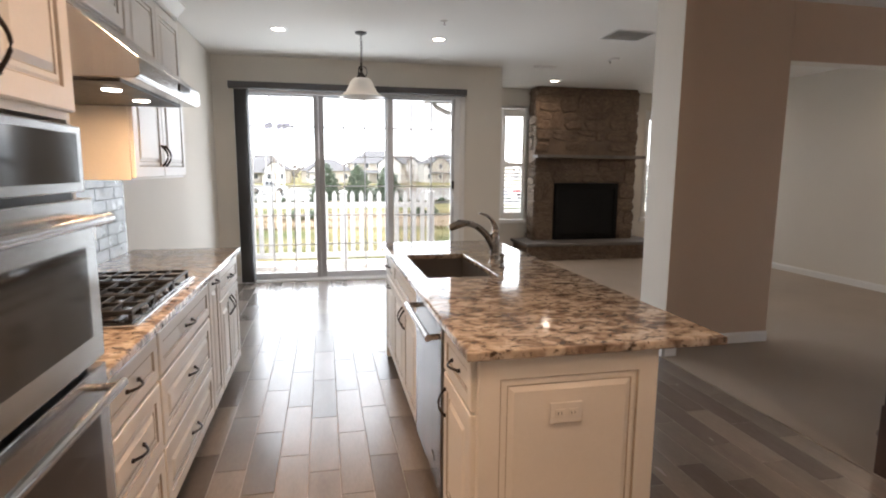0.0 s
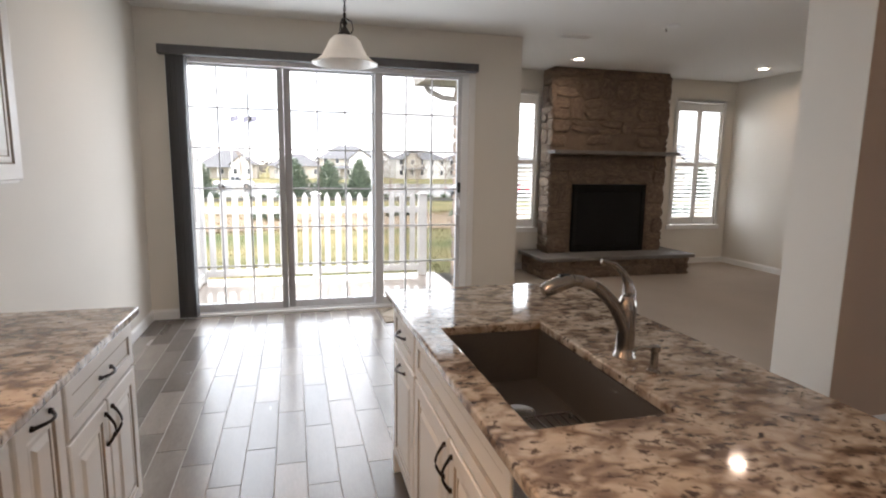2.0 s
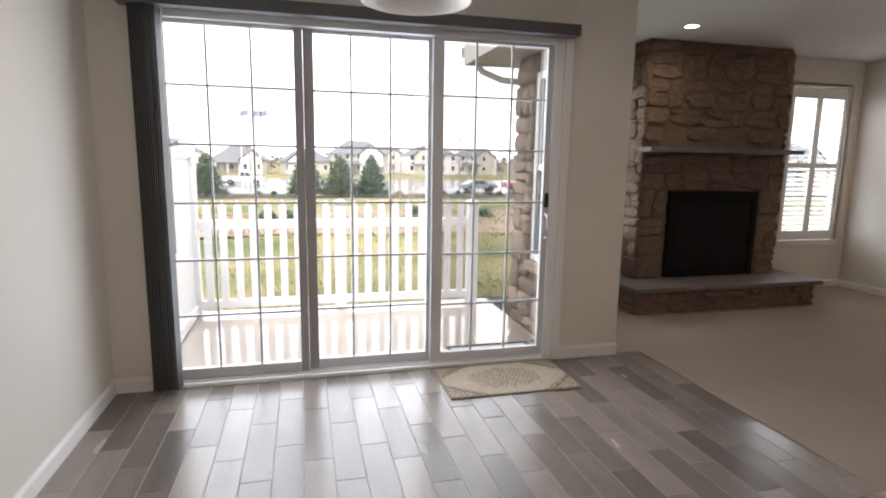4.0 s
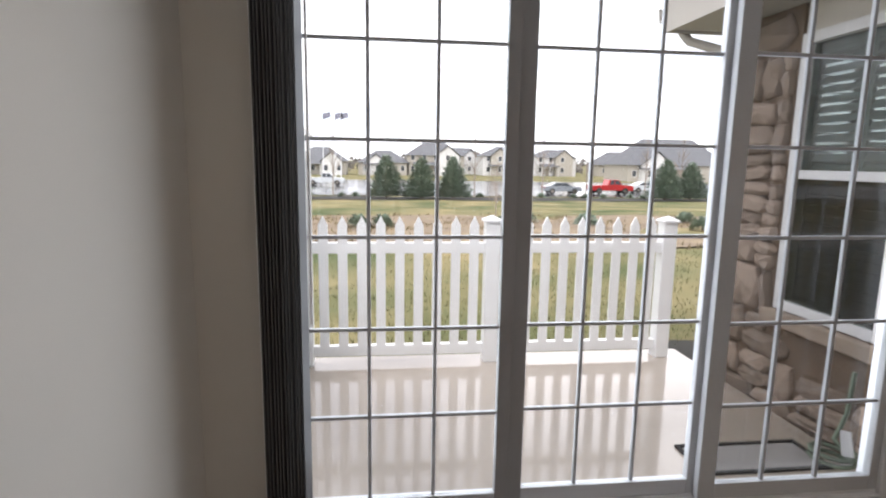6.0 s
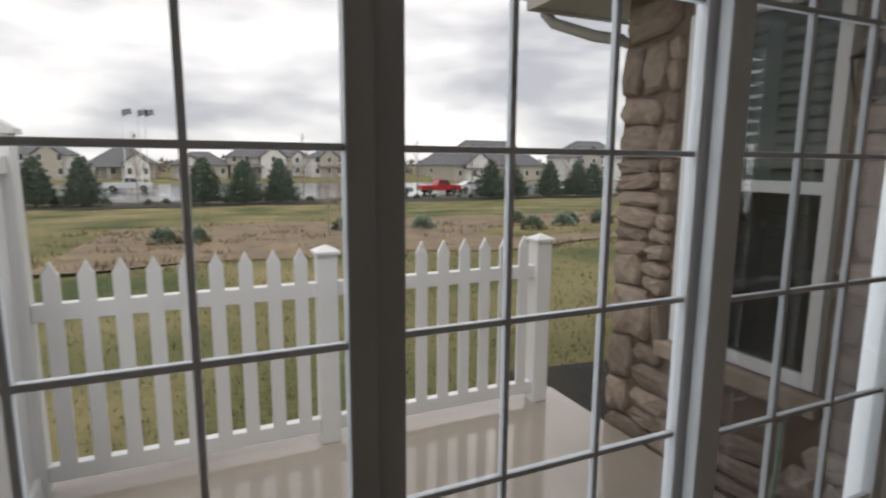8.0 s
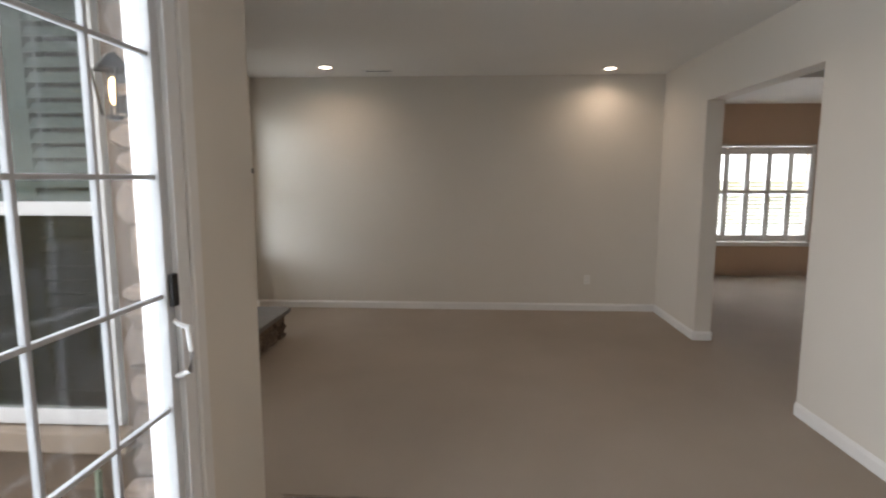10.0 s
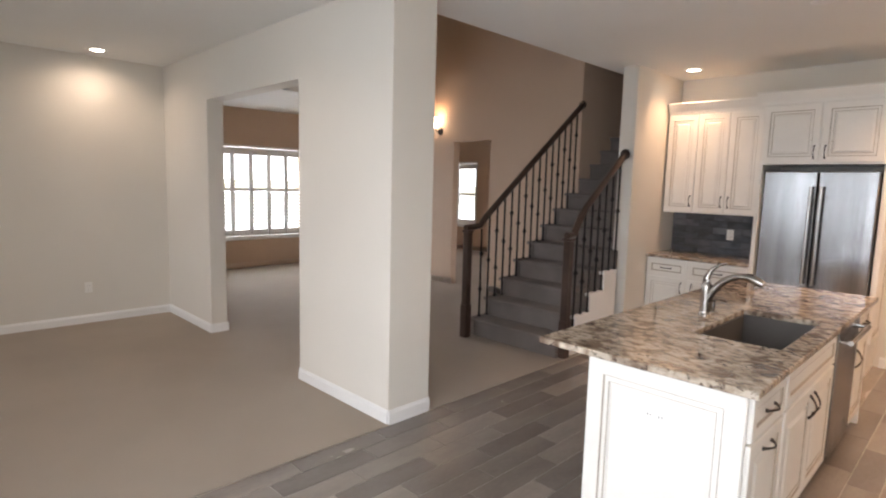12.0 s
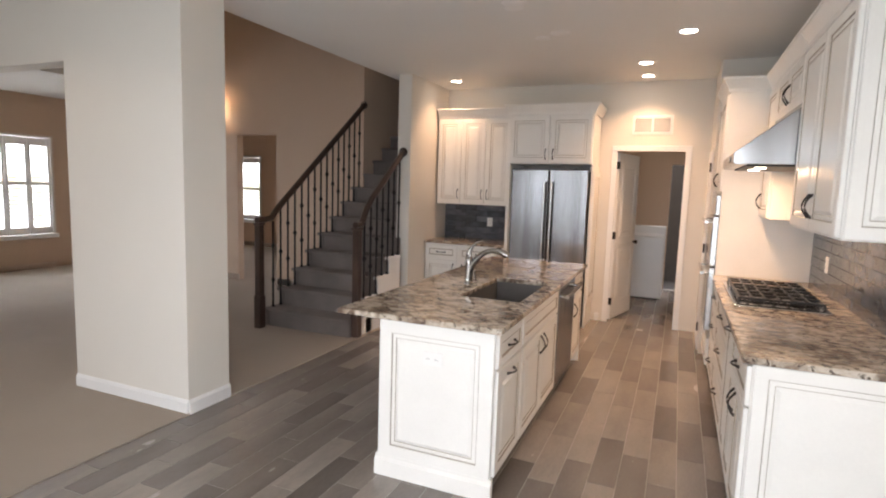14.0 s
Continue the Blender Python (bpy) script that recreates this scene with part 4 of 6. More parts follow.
part("frame", box(-0.22, -0.008, -0.11, 0.22, 0, 0.11, bevel=0.003), TRIM, vent)
for x in (-0.19, 0.012):
    # black sheet stands for the shade inside the duct
    part("backing", box(x, -0.0095, -0.08, x + 0.178, -0.0085, 0.08), VOID_SHADE, vent)
    for k in range(9):
        s = part("slat", box(x, -0.014, -0.004, x + 0.178, -0.0098, 0.004), TRIM, vent)
        s.location = (0, 0, -0.072 + k * 0.018)

# ---------- patio door ----------
PX0, PX1, PZ1 = 0.3, 3.14, 2.47
pd = thing("patio_door", "white vinyl three-panel sliding patio door with grilles", "sliding door", kind="structure")
part("frame_jamb", box(PX0, 7.995, 0.0, PX0 + 0.045, 8.13, PZ1, bevel=0.003), VINYL, pd)
part("frame_jamb", box(PX1 - 0.075, 7.995, 0.0, PX1, 8.13, PZ1, bevel=0.003), VINYL, pd)
part("frame_head", box(PX0 + 0.045, 7.995, PZ1 - 0.055, PX1 - 0.075, 8.13, PZ1, bevel=0.003), VINYL, pd)
bm = box(PX0 + 0.045, 7.985, 0.0, PX1 - 0.075, 8.14, 0.028, bevel=0.003)
for y in (8.015, 8.06, 8.1):
    bm_box(bm, PX0 + 0.045, y, 0.028, PX1 - 0.075, y + 0.008, 0.042)
part("sill_track", bm, VINYL, pd)


def sash(x0, x1, y, g0, g1, bars, lock=""):
    """One door panel: outer size x0..x1, glass g0..g1, centred on y."""
    z0, z1, b0, t0 = 0.043, 2.414, 0.115, 2.39
    p = part("panel", box(x0, y - 0.02, z0, g0, y + 0.02, z1, bevel=0.004), INTERLOCK if lock == "l" else SASH_BACKLIT, pd)
    part("stile", box(g1, y - 0.02, z0, x1, y + 0.02, z1, bevel=0.004), INTERLOCK if lock == "r" else SASH_BACKLIT, p)
    part("bottom_rail", box(g0, y - 0.02, z0, g1, y + 0.02, b0, bevel=0.004), SASH_BACKLIT, p)
    part("top_rail", box(g0, y - 0.02, t0, g1, y + 0.02, z1, bevel=0.004), SASH_BACKLIT, p)
    gl = part("pane", box(g0, y - 0.003, b0, g1, y + 0.003, t0), GLASS, p, "clear glass pane")
    gl.visible_shadow = False
    for x in bars:
        part("muntin", box(x - 0.0075, y - 0.01, b0, x + 0.0075, y + 0.01, t0, bevel=0.003), GRILLE_BACKLIT, p)
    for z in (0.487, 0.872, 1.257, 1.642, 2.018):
        part("muntin", box(g0, y - 0.0095, z - 0.0075, g1, y + 0.0095, z + 0.0075, bevel=0.003), GRILLE_BACKLIT, p)
    return p


sash(0.345, 1.262, 8.06, 0.385, 1.205, (0.66, 0.934), "r")
sash(1.264, 2.19, 8.085, 1.332, 2.125, (1.583, 1.857), "l")
p3 = sash(2.15, 3.065, 8.035, 2.232, 3.02, (2.473, 2.747))
sc = part("insect_screen", box(2.2, 8.105, 0.115, 3.02, 8.107, 2.39), DOOR_SCREEN, pd, "fine dark insect screen outside the sliding panel")
sc.visible_shadow = False
# handle set on the sliding panel
bm = tube([(3.045, 8.013, 0.98), (3.045, 7.965, 1.0), (3.045, 7.955, 1.07), (3.045, 7.965, 1.15), (3.045, 8.013, 1.17)], 0.01, 8)
part("pull_handle", bm, VINYL, p3, "white D-shaped pull handle", smooth=True)
part("latch", box(3.03, 7.995, 1.22, 3.062, 8.014, 1.33, bevel=0.006), BLACK, p3, "black thumb latch")
casing_p = thing("patio_door_casing", "white painted casing round the patio door", "door casing", kind="structure")
part("side_board", box(3.142, 7.982, 0.0, 3.205, 7.999, 2.535, bevel=0.004), TRIM, casing_p)
part("head_board", box(0.3, 7.982, 2.472, 3.14, 7.999, 2.535, bevel=0.004), TRIM, casing_p)
part("side_board", box(0.238, 7.982, 0.0, 0.298, 7.999, 2.535, bevel=0.004), TRIM, casing_p)

# vertical blind drawn aside
vb = thing("vertical_blind", "grey vertical blind stacked open beside the patio door", "blind")
part("headrail", box(0.2, 7.87, 2.455, 3.2, 7.975, 2.535, bevel=0.005), BLIND, vb, "grey fabric covered headrail valance")
for k in range(12):
    s = part("slat", box(-0.042, -0.0025, 0.03, 0.042, 0.0025, 2.45, bevel=0.001), BLIND, vb)
    s.matrix_basis = pose(0.272 + 0.0133 * k, 7.925, 0, 0, 0, 82 - 1.5 * (k % 3))
part("wand", tube([(0.45, 7.89, 0.95), (0.45, 7.89, 2.44)], 0.005, 8), VINYL, vb)

# door mat
mat_ob = thing("door_mat", "cream and taupe patterned mat lying at the patio door", "rug", pose(2.64, 7.7, 0.002))
part("mat_body", box(-0.48, -0.28, 0, 0.48, 0.28, 0.008, bevel=0.003), RUG_BASE, mat_ob)


def ring(rx, ry, w, n=40, wav=0.0, lobes=8):
    bm = bmesh.new()
    a, b = [], []
    for k in range(n):
        t = 2 * math.pi * k / n
        s = 1 + wav * math.cos(lobes * t)
        a.append(bm.verts.new((rx * s * math.cos(t), ry * s * math.sin(t), 0.0088)))
        b.append(bm.verts.new(((rx * s - w) * math.cos(t), (ry * s - w) * math.sin(t), 0.0088)))
    for k in range(n):
        j = (k + 1) % n
        bm.faces.new((a[k], a[j], b[j], b[k]))
    return bm


def flat_bar(bm, x0, y0, x1, y1, w):
    d = Vector((x1 - x0, y1 - y0, 0)).normalized()
    n = Vector((-d.y, d.x, 0)) * w / 2
    a, b = Vector((x0, y0, 0.0088)), Vector((x1, y1, 0.0088))
    bm.faces.new([bm.verts.new(p) for p in (a - n, b - n, b + n, a + n)])


def curl(bm, x, y, r, turn, w, sweep=4.6):
    """A small open scroll lying on the mat."""
    n = 7
    prev = None
    for k in range(n):
        q = k / (n - 1)
        a = turn + sweep * q
        rr = r * (1.0 - 0.35 * q)
        c, s_ = math.cos(a), math.sin(a)
        pair = (bm.verts.new((x + rr * c, y + rr * s_, 0.0088)), bm.verts.new((x + (rr - w) * c, y + (rr - w) * s_, 0.0088)))
        if prev:
            bm.faces.new((prev[0], pair[0], pair[1], prev[1]))
        prev = pair


pat = bmesh.new()
gm = random.Random(11)
iy = 0
y = -0.258
while y < 0.26:
    x = -0.455 + (0.016 if iy % 2 else 0.0)
    while x < 0.46:
        oval = math.hypot(x / 0.27, y / 0.185)
        diamond = abs(x) / 0.47 + abs(y) / 0.36
        if oval < 0.96 or (1.12 < oval and diamond > 1.16):
            curl(pat, x + gm.uniform(-0.003, 0.003), y + gm.uniform(-0.003, 0.003), gm.uniform(0.011, 0.0155), gm.uniform(0, 6.28), 0.0075)
        elif 1.03 < oval < 1.09 and iy % 2:
            curl(pat, x, y, 0.008, gm.uniform(0, 6.28), 0.004)
        x += 0.032
    y += 0.027
    iy += 1
for sx in (-1, 1):
    for sy in (-1, 1):
        flat_bar(pat, sx * 0.465, sy * 0.055, sx * 0.225, sy * 0.265, 0.006)
        flat_bar(pat, sx * 0.465, sy * 0.085, sx * 0.265, sy * 0.265, 0.010)
for y in (-0.272, 0.272):
    flat_bar(pat, -0.476, y, 0.476, y, 0.008)
for x in (-0.472, 0.472):
    flat_bar(pat, x, -0.268, x, 0.268, 0.008)
part("pattern", pat, RUG_INK, mat_ob, "taupe medallion pattern")

# ---------- lights on the ceiling ----------


def downlight(x, y, watts, warm=(1.0, 0.78, 0.56)):
    th = thing("recessed_light", "white recessed ceiling light switched on", "ceiling light", pose(x, y, H), "recessed lights")
    part("trim_ring", lathe([(0.062, -0.001), (0.064, -0.009), (0.09, -0.004), (0.092, -0.001)], 28), TRIM, th, smooth=True)
    part("lens", lathe([(0.0, -0.003), (0.0625, -0.003)], 28), LAMP_ON, th, "lit diffuser")
    lamp("downlight", "AREA", pose(x, y, H - 0.014), watts, warm, 0.12, spread=150 if watts == LIV else 108)


for x, y, wt in ((0.91, 6.54, LIV), (2.55, 6.59, LIV), (4.85, 8.85, LIV), (7.5, 8.65, LIV), (5.0, 5.95, LIV), (7.72, 5.5, LIV),
                 (3.6, 1.05, KIT * 0.55), (1.41, 1.5, KIT), (1.42, 0.85, KIT), (1.04, 2.55, KIT)):
    downlight(x, y, wt, (1.0, 0.80, 0.60) if wt == LIV else (1.0, 0.63, 0.36))


def cover_plate(x, y):
    th = thing("cover_plate", "round white blank cover plate on the ceiling", "cover plate", pose(x, y, H), "ceiling cover plates")
    part("disc", lathe([(0.0, -0.008), (0.055, -0.0075), (0.064, -0.005), (0.067, -0.0005)], 28), TRIM, th, smooth=True)
    for dx in (-0.03, 0.03):
        part("screw", lathe([(0.0, -0.0098), (0.003, -0.0095), (0.004, -0.008)], 10, (dx, 0)), VINYL, th, smooth=True)


def sprinkler(x, y):
    th = thing("sprinkler_head", "small white fire sprinkler set in the ceiling", "sprinkler", pose(x, y, H), "ceiling sprinklers")
    part("escutcheon", lathe([(0.008, -0.012), (0.028, -0.01), (0.036, -0.004), (0.038, -0.0005)], 22), TRIM, th, smooth=True)
    part("nozzle", lathe([(0.0, -0.034), (0.006, -0.034), (0.007, -0.012), (0.009, -0.01)], 12), NICKEL, th, smooth=True)
    part("deflector", lathe([(0.0, -0.038), (0.014, -0.037), (0.0145, -0.035), (0.0, -0.0345)], 16), NICKEL, th, smooth=True)


for x, y in ((2.19, 3.48), (2.17, 2.64)):
    cover_plate(x, y)
for x, y in ((2.455, 5.88), (4.87, 7.18)):
    sprinkler(x, y)

pend = thing("pendant_lamp", "bronze chain pendant lamp with alabaster bell shade", "pendant lamp", pose(1.72, 6.5, 0))
part("canopy", lathe([(0.0, H - 0.028), (0.03, H - 0.026), (0.058, H - 0.012), (0.062, H)], 24), BRONZE, pend, smooth=True)
for k in range(9):
    bm = bmesh.new()
    n, zc = 12, H - 0.045 - k * 0.031
    tube([((0.009 * math.cos(2 * math.pi * j / n)) if k % 2 else 0, 0 if k % 2 else 0.009 * math.cos(2 * math.pi * j / n), zc + 0.021 * math.sin(2 * math.pi * j / n)) for j in range(n + 1)], 0.0028, 6, bm)
    part("chain_link", bm, BRONZE, pend)
part("cord", tube([(0.004, 0.002, H - 0.02), (0.012, -0.006, 2.7), (-0.004, 0.004, 2.56)], 0.003, 6), BRONZE, pend)
part("stem", lathe([(0.0, 2.57), (0.012, 2.565), (0.008, 2.52), (0.02, 2.5), (0.01, 2.48), (0.028, 2.45), (0.05, 2.425), (0.055, 2.405)], 20), BRONZE, pend, smooth=True)
bm = bmesh.new()
for a in (0, 120, 240):
    c, s = math.cos(radians(a)), math.sin(radians(a))
    tube([(0.012 * c, 0.012 * s, 2.53), (0.05 * c, 0.05 * s, 2.51), (0.06 * c, 0.06 * s, 2.46), (0.04 * c, 0.04 * s, 2.42)], 0.005, 6, bm)
part("scroll_arm", bm, BRONZE, pend, smooth=True)
part("shade", lathe([(0.05, 2.412), (0.08, 2.405), (0.11, 2.375), (0.13, 2.33), (0.16, 2.275), (0.205, 2.235), (0.235, 2.222), (0.232, 2.215), (0.2, 2.228), (0.155, 2.268), (0.125, 2.325), (0.105, 2.368), (0.075, 2.398)], 36), SHADE, pend, "white alabaster glass bell shade", smooth=True)


def register(x, y, w, d, slats, label):
    th = thing("ceiling_vent", label, "vent", pose(x, y, H), "ceiling vents")
    bm = bmesh.new()
    t = 0.022
    for q in ((-w / 2, -d / 2, w / 2, -d / 2 + t), (-w / 2, d / 2 - t, w / 2, d / 2), (-w / 2, -d / 2 + t, -w / 2 + t, d / 2 - t), (w / 2 - t, -d / 2 + t, w / 2, d / 2 - t)):
        bm_box(bm, q[0], q[1], -0.008, q[2], q[3], -0.0005, bevel=0.002)
    part("frame", bm, TRIM, th)
    # duct shade given by a black sheet behind the slats
    part("backing", box(-w / 2 + t, -d / 2 + t, -0.0025, w / 2 - t, d / 2 - t, -0.001), VOID_SHADE, th)
    for k in range(slats):
        s = part("slat", box(-w / 2 + t, -0.0045, -0.001, w / 2 - t, 0.0045, 0.001), TRIM, th)
        s.matrix_basis = pose(0, -d / 2 + t + (k + 0.5) * (d - 2 * t) / slats, -0.006, 35)


register(4.4, 5.97, 0.46, 0.4, 16, "white square return-air grille in the ceiling")
register(4.24, 7.8, 0.34, 0.12, 5, "white narrow supply register in the ceiling")
register(7.75, 8.1, 0.12, 0.34, 14, "white narrow supply register in the ceiling")
for x, y in ((4.88, 7.08), (2.16, 3.58), (2.0, 2.75)):
    sp = thing("smoke_detector" if x > 4 else "ceiling_speaker", "small round white disc on the ceiling", "detector", pose(x, y, H))
    part("disc", lathe([(0.0, -0.02), (0.05, -0.018), (0.06, -0.006), (0.062, 0)] if x > 4 else [(0.0, -0.006), (0.075, -0.006), (0.085, 0)], 24), TRIM, sp, smooth=True)

# ---------- fireplace core ----------
FY = 9.37
fp = thing("fireplace", "brown fieldstone fireplace with mantel shelf and raised hearth", "fireplace")
for a in ((4.8, FY + 0.035, 0.3, 5.14, BY - 0.002, 1.275), (6.33, FY + 0.035, 0.3, 6.62, BY - 0.002, 1.275), (4.8, FY + 0.035, 1.275, 6.62, BY - 0.002, H - 0.002)):
    part("mortar_bed", box(*a), MORTAR, fp, "recessed mortar behind the stones")
part("hearth_core", box(4.56, 8.99, 0.0, 6.82, BY - 0.002, 0.25), MORTAR, fp)
part("hearth_slab", box(4.5, 8.92, 0.25, 6.89, BY - 0.004, 0.3, bevel=0.008), SLATE, fp, "grey stone hearth slab")
part("mantel", box(4.74, 9.18, 1.69, 6.7, FY + 0.034, 1.738, bevel=0.006), SLATE, fp, "thin stone mantel shelf")
fb = thing("firebox", "black gas fireplace insert with dark glass front", "fireplace insert")
bm = box(5.15, FY - 0.005, 0.305, 5.21, FY + 0.03, 1.27, bevel=0.004)
bm_box(bm, 6.26, FY - 0.005, 0.305, 6.32, FY + 0.03, 1.27, bevel=0.004)
bm_box(bm, 5.21, FY - 0.005, 1.17, 6.26, FY + 0.03, 1.27, bevel=0.004)
bm_box(bm, 5.21, FY - 0.005, 0.305, 6.26, FY + 0.03, 0.38, bevel=0.004)
part("surround", bm, FIRE_BLACK, fb)
part("glass", box(5.21, FY + 0.012, 0.38, 6.26, FY + 0.018, 1.17), FIRE_GLASS, fb)
part("box", box(5.16, FY + 0.031, 0.305, 6.31, BY - 0.01, 1.27), BLACK, fb)

# ---------- shuttered windows ----------


def shutter_window(name, label, m, w, z0, z1, cols, tilt=35, pitch=0.062, mid=None):
    """A window in the xz plane, room towards -y, with louvred shutters in a white frame; opening from x = 0 to w."""
    th = thing(name, label, "window", m, kind="structure")
    fr = part("window_frame", box(-0.055, -0.03, z0 - 0.055, 0.0, 0.03, z1 + 0.055, bevel=0.003), TRIM, th)
    part("frame_side", box(w, -0.03, z0 - 0.055, w + 0.055, 0.03, z1 + 0.055, bevel=0.003), TRIM, fr)
    part("frame_top", box(0, -0.03, z1, w, 0.03, z1 + 0.055, bevel=0.003), TRIM, fr)
    part("window_sill", box(-0.075, -0.05, z0 - 0.07, w + 0.075, 0.03, z0, bevel=0.004), TRIM, th)
    gl = part("pane", box(0, 0.09, z0, w, 0.096, z1), GLASS, th, "clear glass pane")
    gl.visible_shadow = False
    part("meeting_rail", box(0, 0.07, (z0 + z1) / 2 - 0.02, w, 0.11, (z0 + z1) / 2 + 0.02, bevel=0.003), VINYL, th)
    pw = w / cols
    mid = mid or (z0 + z1) / 2
    slat = None
    for c in range(cols):
        x0 = c * pw
        sh = part("shutter", box(x0 + 0.002, -0.012, z0 + 0.003, x0 + 0.045, 0.014, z1 - 0.003, bevel=0.002), TRIM, th)
        part("stile", box(x0 + pw - 0.045, -0.012, z0 + 0.003, x0 + pw - 0.002, 0.014, z1 - 0.003, bevel=0.002), TRIM, sh)
        for a, b in ((z0 + 0.003, z0 + 0.12), (mid - 0.03, mid + 0.03), (z1 - 0.13, z1 - 0.003)):
            part("rail", box(x0 + 0.045, -0.012, a, x0 + pw - 0.045, 0.014, b, bevel=0.002), TRIM, sh)
        if slat is None:
            slat = mesh_of("louvre", box(0, -0.031, -0.004, pw - 0.09, 0.031, 0.004, bevel=0.003), TRIM)
        for a, b, t in ((z0 + 0.12, mid - 0.03, tilt), (mid + 0.03, z1 - 0.13, tilt * 0.25)):
            n = max(1, round((b - a) / pitch))
            for k in range(n):
                lv = new("louvre", slat)
                lv.parent = sh
                lv.matrix_basis = pose(x0 + 0.045, 0.0, a + (k + 0.5) * (b - a) / n, t)
    return th


shutter_window("window_1", "white shuttered window beside the fireplace", pose(3.93, BY + 0.03, 0), 0.80, 0.63, 2.52, 2, 22)
shutter_window("window_2", "white shuttered window beside the fireplace", pose(7.06, BY + 0.03, 0), 0.84, 0.63, 2.52, 2, 22)
shutter_window("window_3", "white shuttered front room window with seven panels", pose(10.83, 3.82, 0, 0, 0, -90), 2.42, 0.58, 2.17, 7, 20, mid=1.42)
shutter_window("window_4", "narrow white bedroom window with shutters", pose(10.825, -3.03, 0, 0, 0, 180), 0.6, 0.63, 2.12, 1, 20)

# window in the stone wall seen from the patio door
w5 = thing("window_5", "white double-hung window in the stone patio wall", "window", pose(3.6, 8.57, 0, 0, 0, -90), kind="structure")
# local x runs to -y; the outside is towards -y local (west)
W5 = 0.88
fr5 = part("window_frame", box(-W5, -0.04, 0.55, -W5 + 0.06, 0.06, 2.45, bevel=0.003), VINYL, w5)
part("frame_side", box(-0.06, -0.04, 0.55, 0.0, 0.06, 2.45, bevel=0.003), VINYL, fr5)
part("frame_top", box(-W5 + 0.06, -0.04, 2.38, -0.06, 0.06, 2.45, bevel=0.003), VINYL, fr5)
part("window_sill", box(-W5 + 0.06, -0.04, 0.55, -0.06, 0.06, 0.62, bevel=0.003), VINYL, w5)
part("meeting_rail", box(-W5 + 0.06, -0.02, 1.48, -0.06, 0.04, 1.54, bevel=0.003), VINYL, w5)
for a, b, y in ((0.62, 1.48, 0.0), (1.54, 2.38, 0.012)):
    g = part("pane", box(-W5 + 0.06, y, a, -0.06, y + 0.005, b), DIM_GLASS, w5, "reflecting glass pane, tinted to put the shutters in shade")
    g.visible_shadow = False
scr5 = part("insect_screen", box(-W5 + 0.06, -0.03, 0.62, -0.06, -0.028, 1.48), SCREEN_MESH, w5, "dark insect screen")
scr5.visible_shadow = False
sl5 = mesh_of("louvre", box(0, -0.031, -0.004, 0.33, 0.031, 0.004, bevel=0.003), TRIM)
for c in range(2):
    x0 = -W5 + 0.02 + c * 0.42
    sh = part("shutter", box(x0, 0.075, 0.57, x0 + 0.045, 0.1, 2.43, bevel=0.002), TRIM, w5)
    part("stile", box(x0 + 0.375, 0.075, 0.57, x0 + 0.42, 0.1, 2.43, bevel=0.002), TRIM, sh)
    for a, b in ((0.57, 0.66), (1.48, 1.54), (2.34, 2.43)):
        part("rail", box(x0 + 0.045, 0.075, a, x0 + 0.375, 0.1, b, bevel=0.002), TRIM, sh)
    for k in range(26):
        lv = new("louvre", sl5)
        lv.parent = sh
        lv.matrix_basis = pose(x0 + 0.045, 0.0875, 0.695 + k * 0.0642 + (0.0 if k < 13 else 0.03), 52)

# ---------- stairs ----------
SXA, SXB, SY, RISE, RUN = 3.97, 5.12, 2.69, 0.192, 0.25
stairs = thing("staircase", "carpeted staircase with white skirt and dark railings", "staircase")
for k in range(13):
    y1 = SY - k * RUN
    xa = SXA + 0.06 if y1 > 1.6 else 4.145
    bm = box(xa, y1 - RUN - 0.02, k * RISE, SXB - 0.06 if y1 > 0.75 else SXB, y1, (k + 1) * RISE)
    part("riser", bm, STAIR_CARPET, stairs, "grey carpeted step")
    bm = box(xa, y1 - RUN, (k + 1) * RISE - 0.035, SXB - 0.06 if y1 > 0.75 else SXB, y1 + 0.028, (k + 1) * RISE + 0.004, bevel=0.014)
    part("tread", bm, STAIR_CARPET, stairs)
    if y1 > 0.85:
        sides = [(SXB - 0.06, SXB + 0.02)] + ([(SXA, SXA + 0.06)] if y1 > 1.72 else [])
        for a, b in sides:
            if a < 4.5:
                y1 = min(y1, 2.57)
            part("end_cap", box(a, y1 - RUN, (k + 1) * RISE - 0.03, b, y1 + 0.03, (k + 1) * RISE + 0.006, bevel=0.008), TRIM if a < 4.5 else STAIR_CARPET, stairs)
            part("skirt", box(a + 0.012, y1 - RUN, 0.0, b - 0.012, y1, (k + 1) * RISE - 0.031), TRIM if a < 4.5 else STAIR_CARPET, stairs, "painted stair side")
part("landing", box(4.145, -1.6, 13 * RISE - 0.2, SXB, SY - 13 * RUN, 13 * RISE), STAIR_CARPET, stairs)


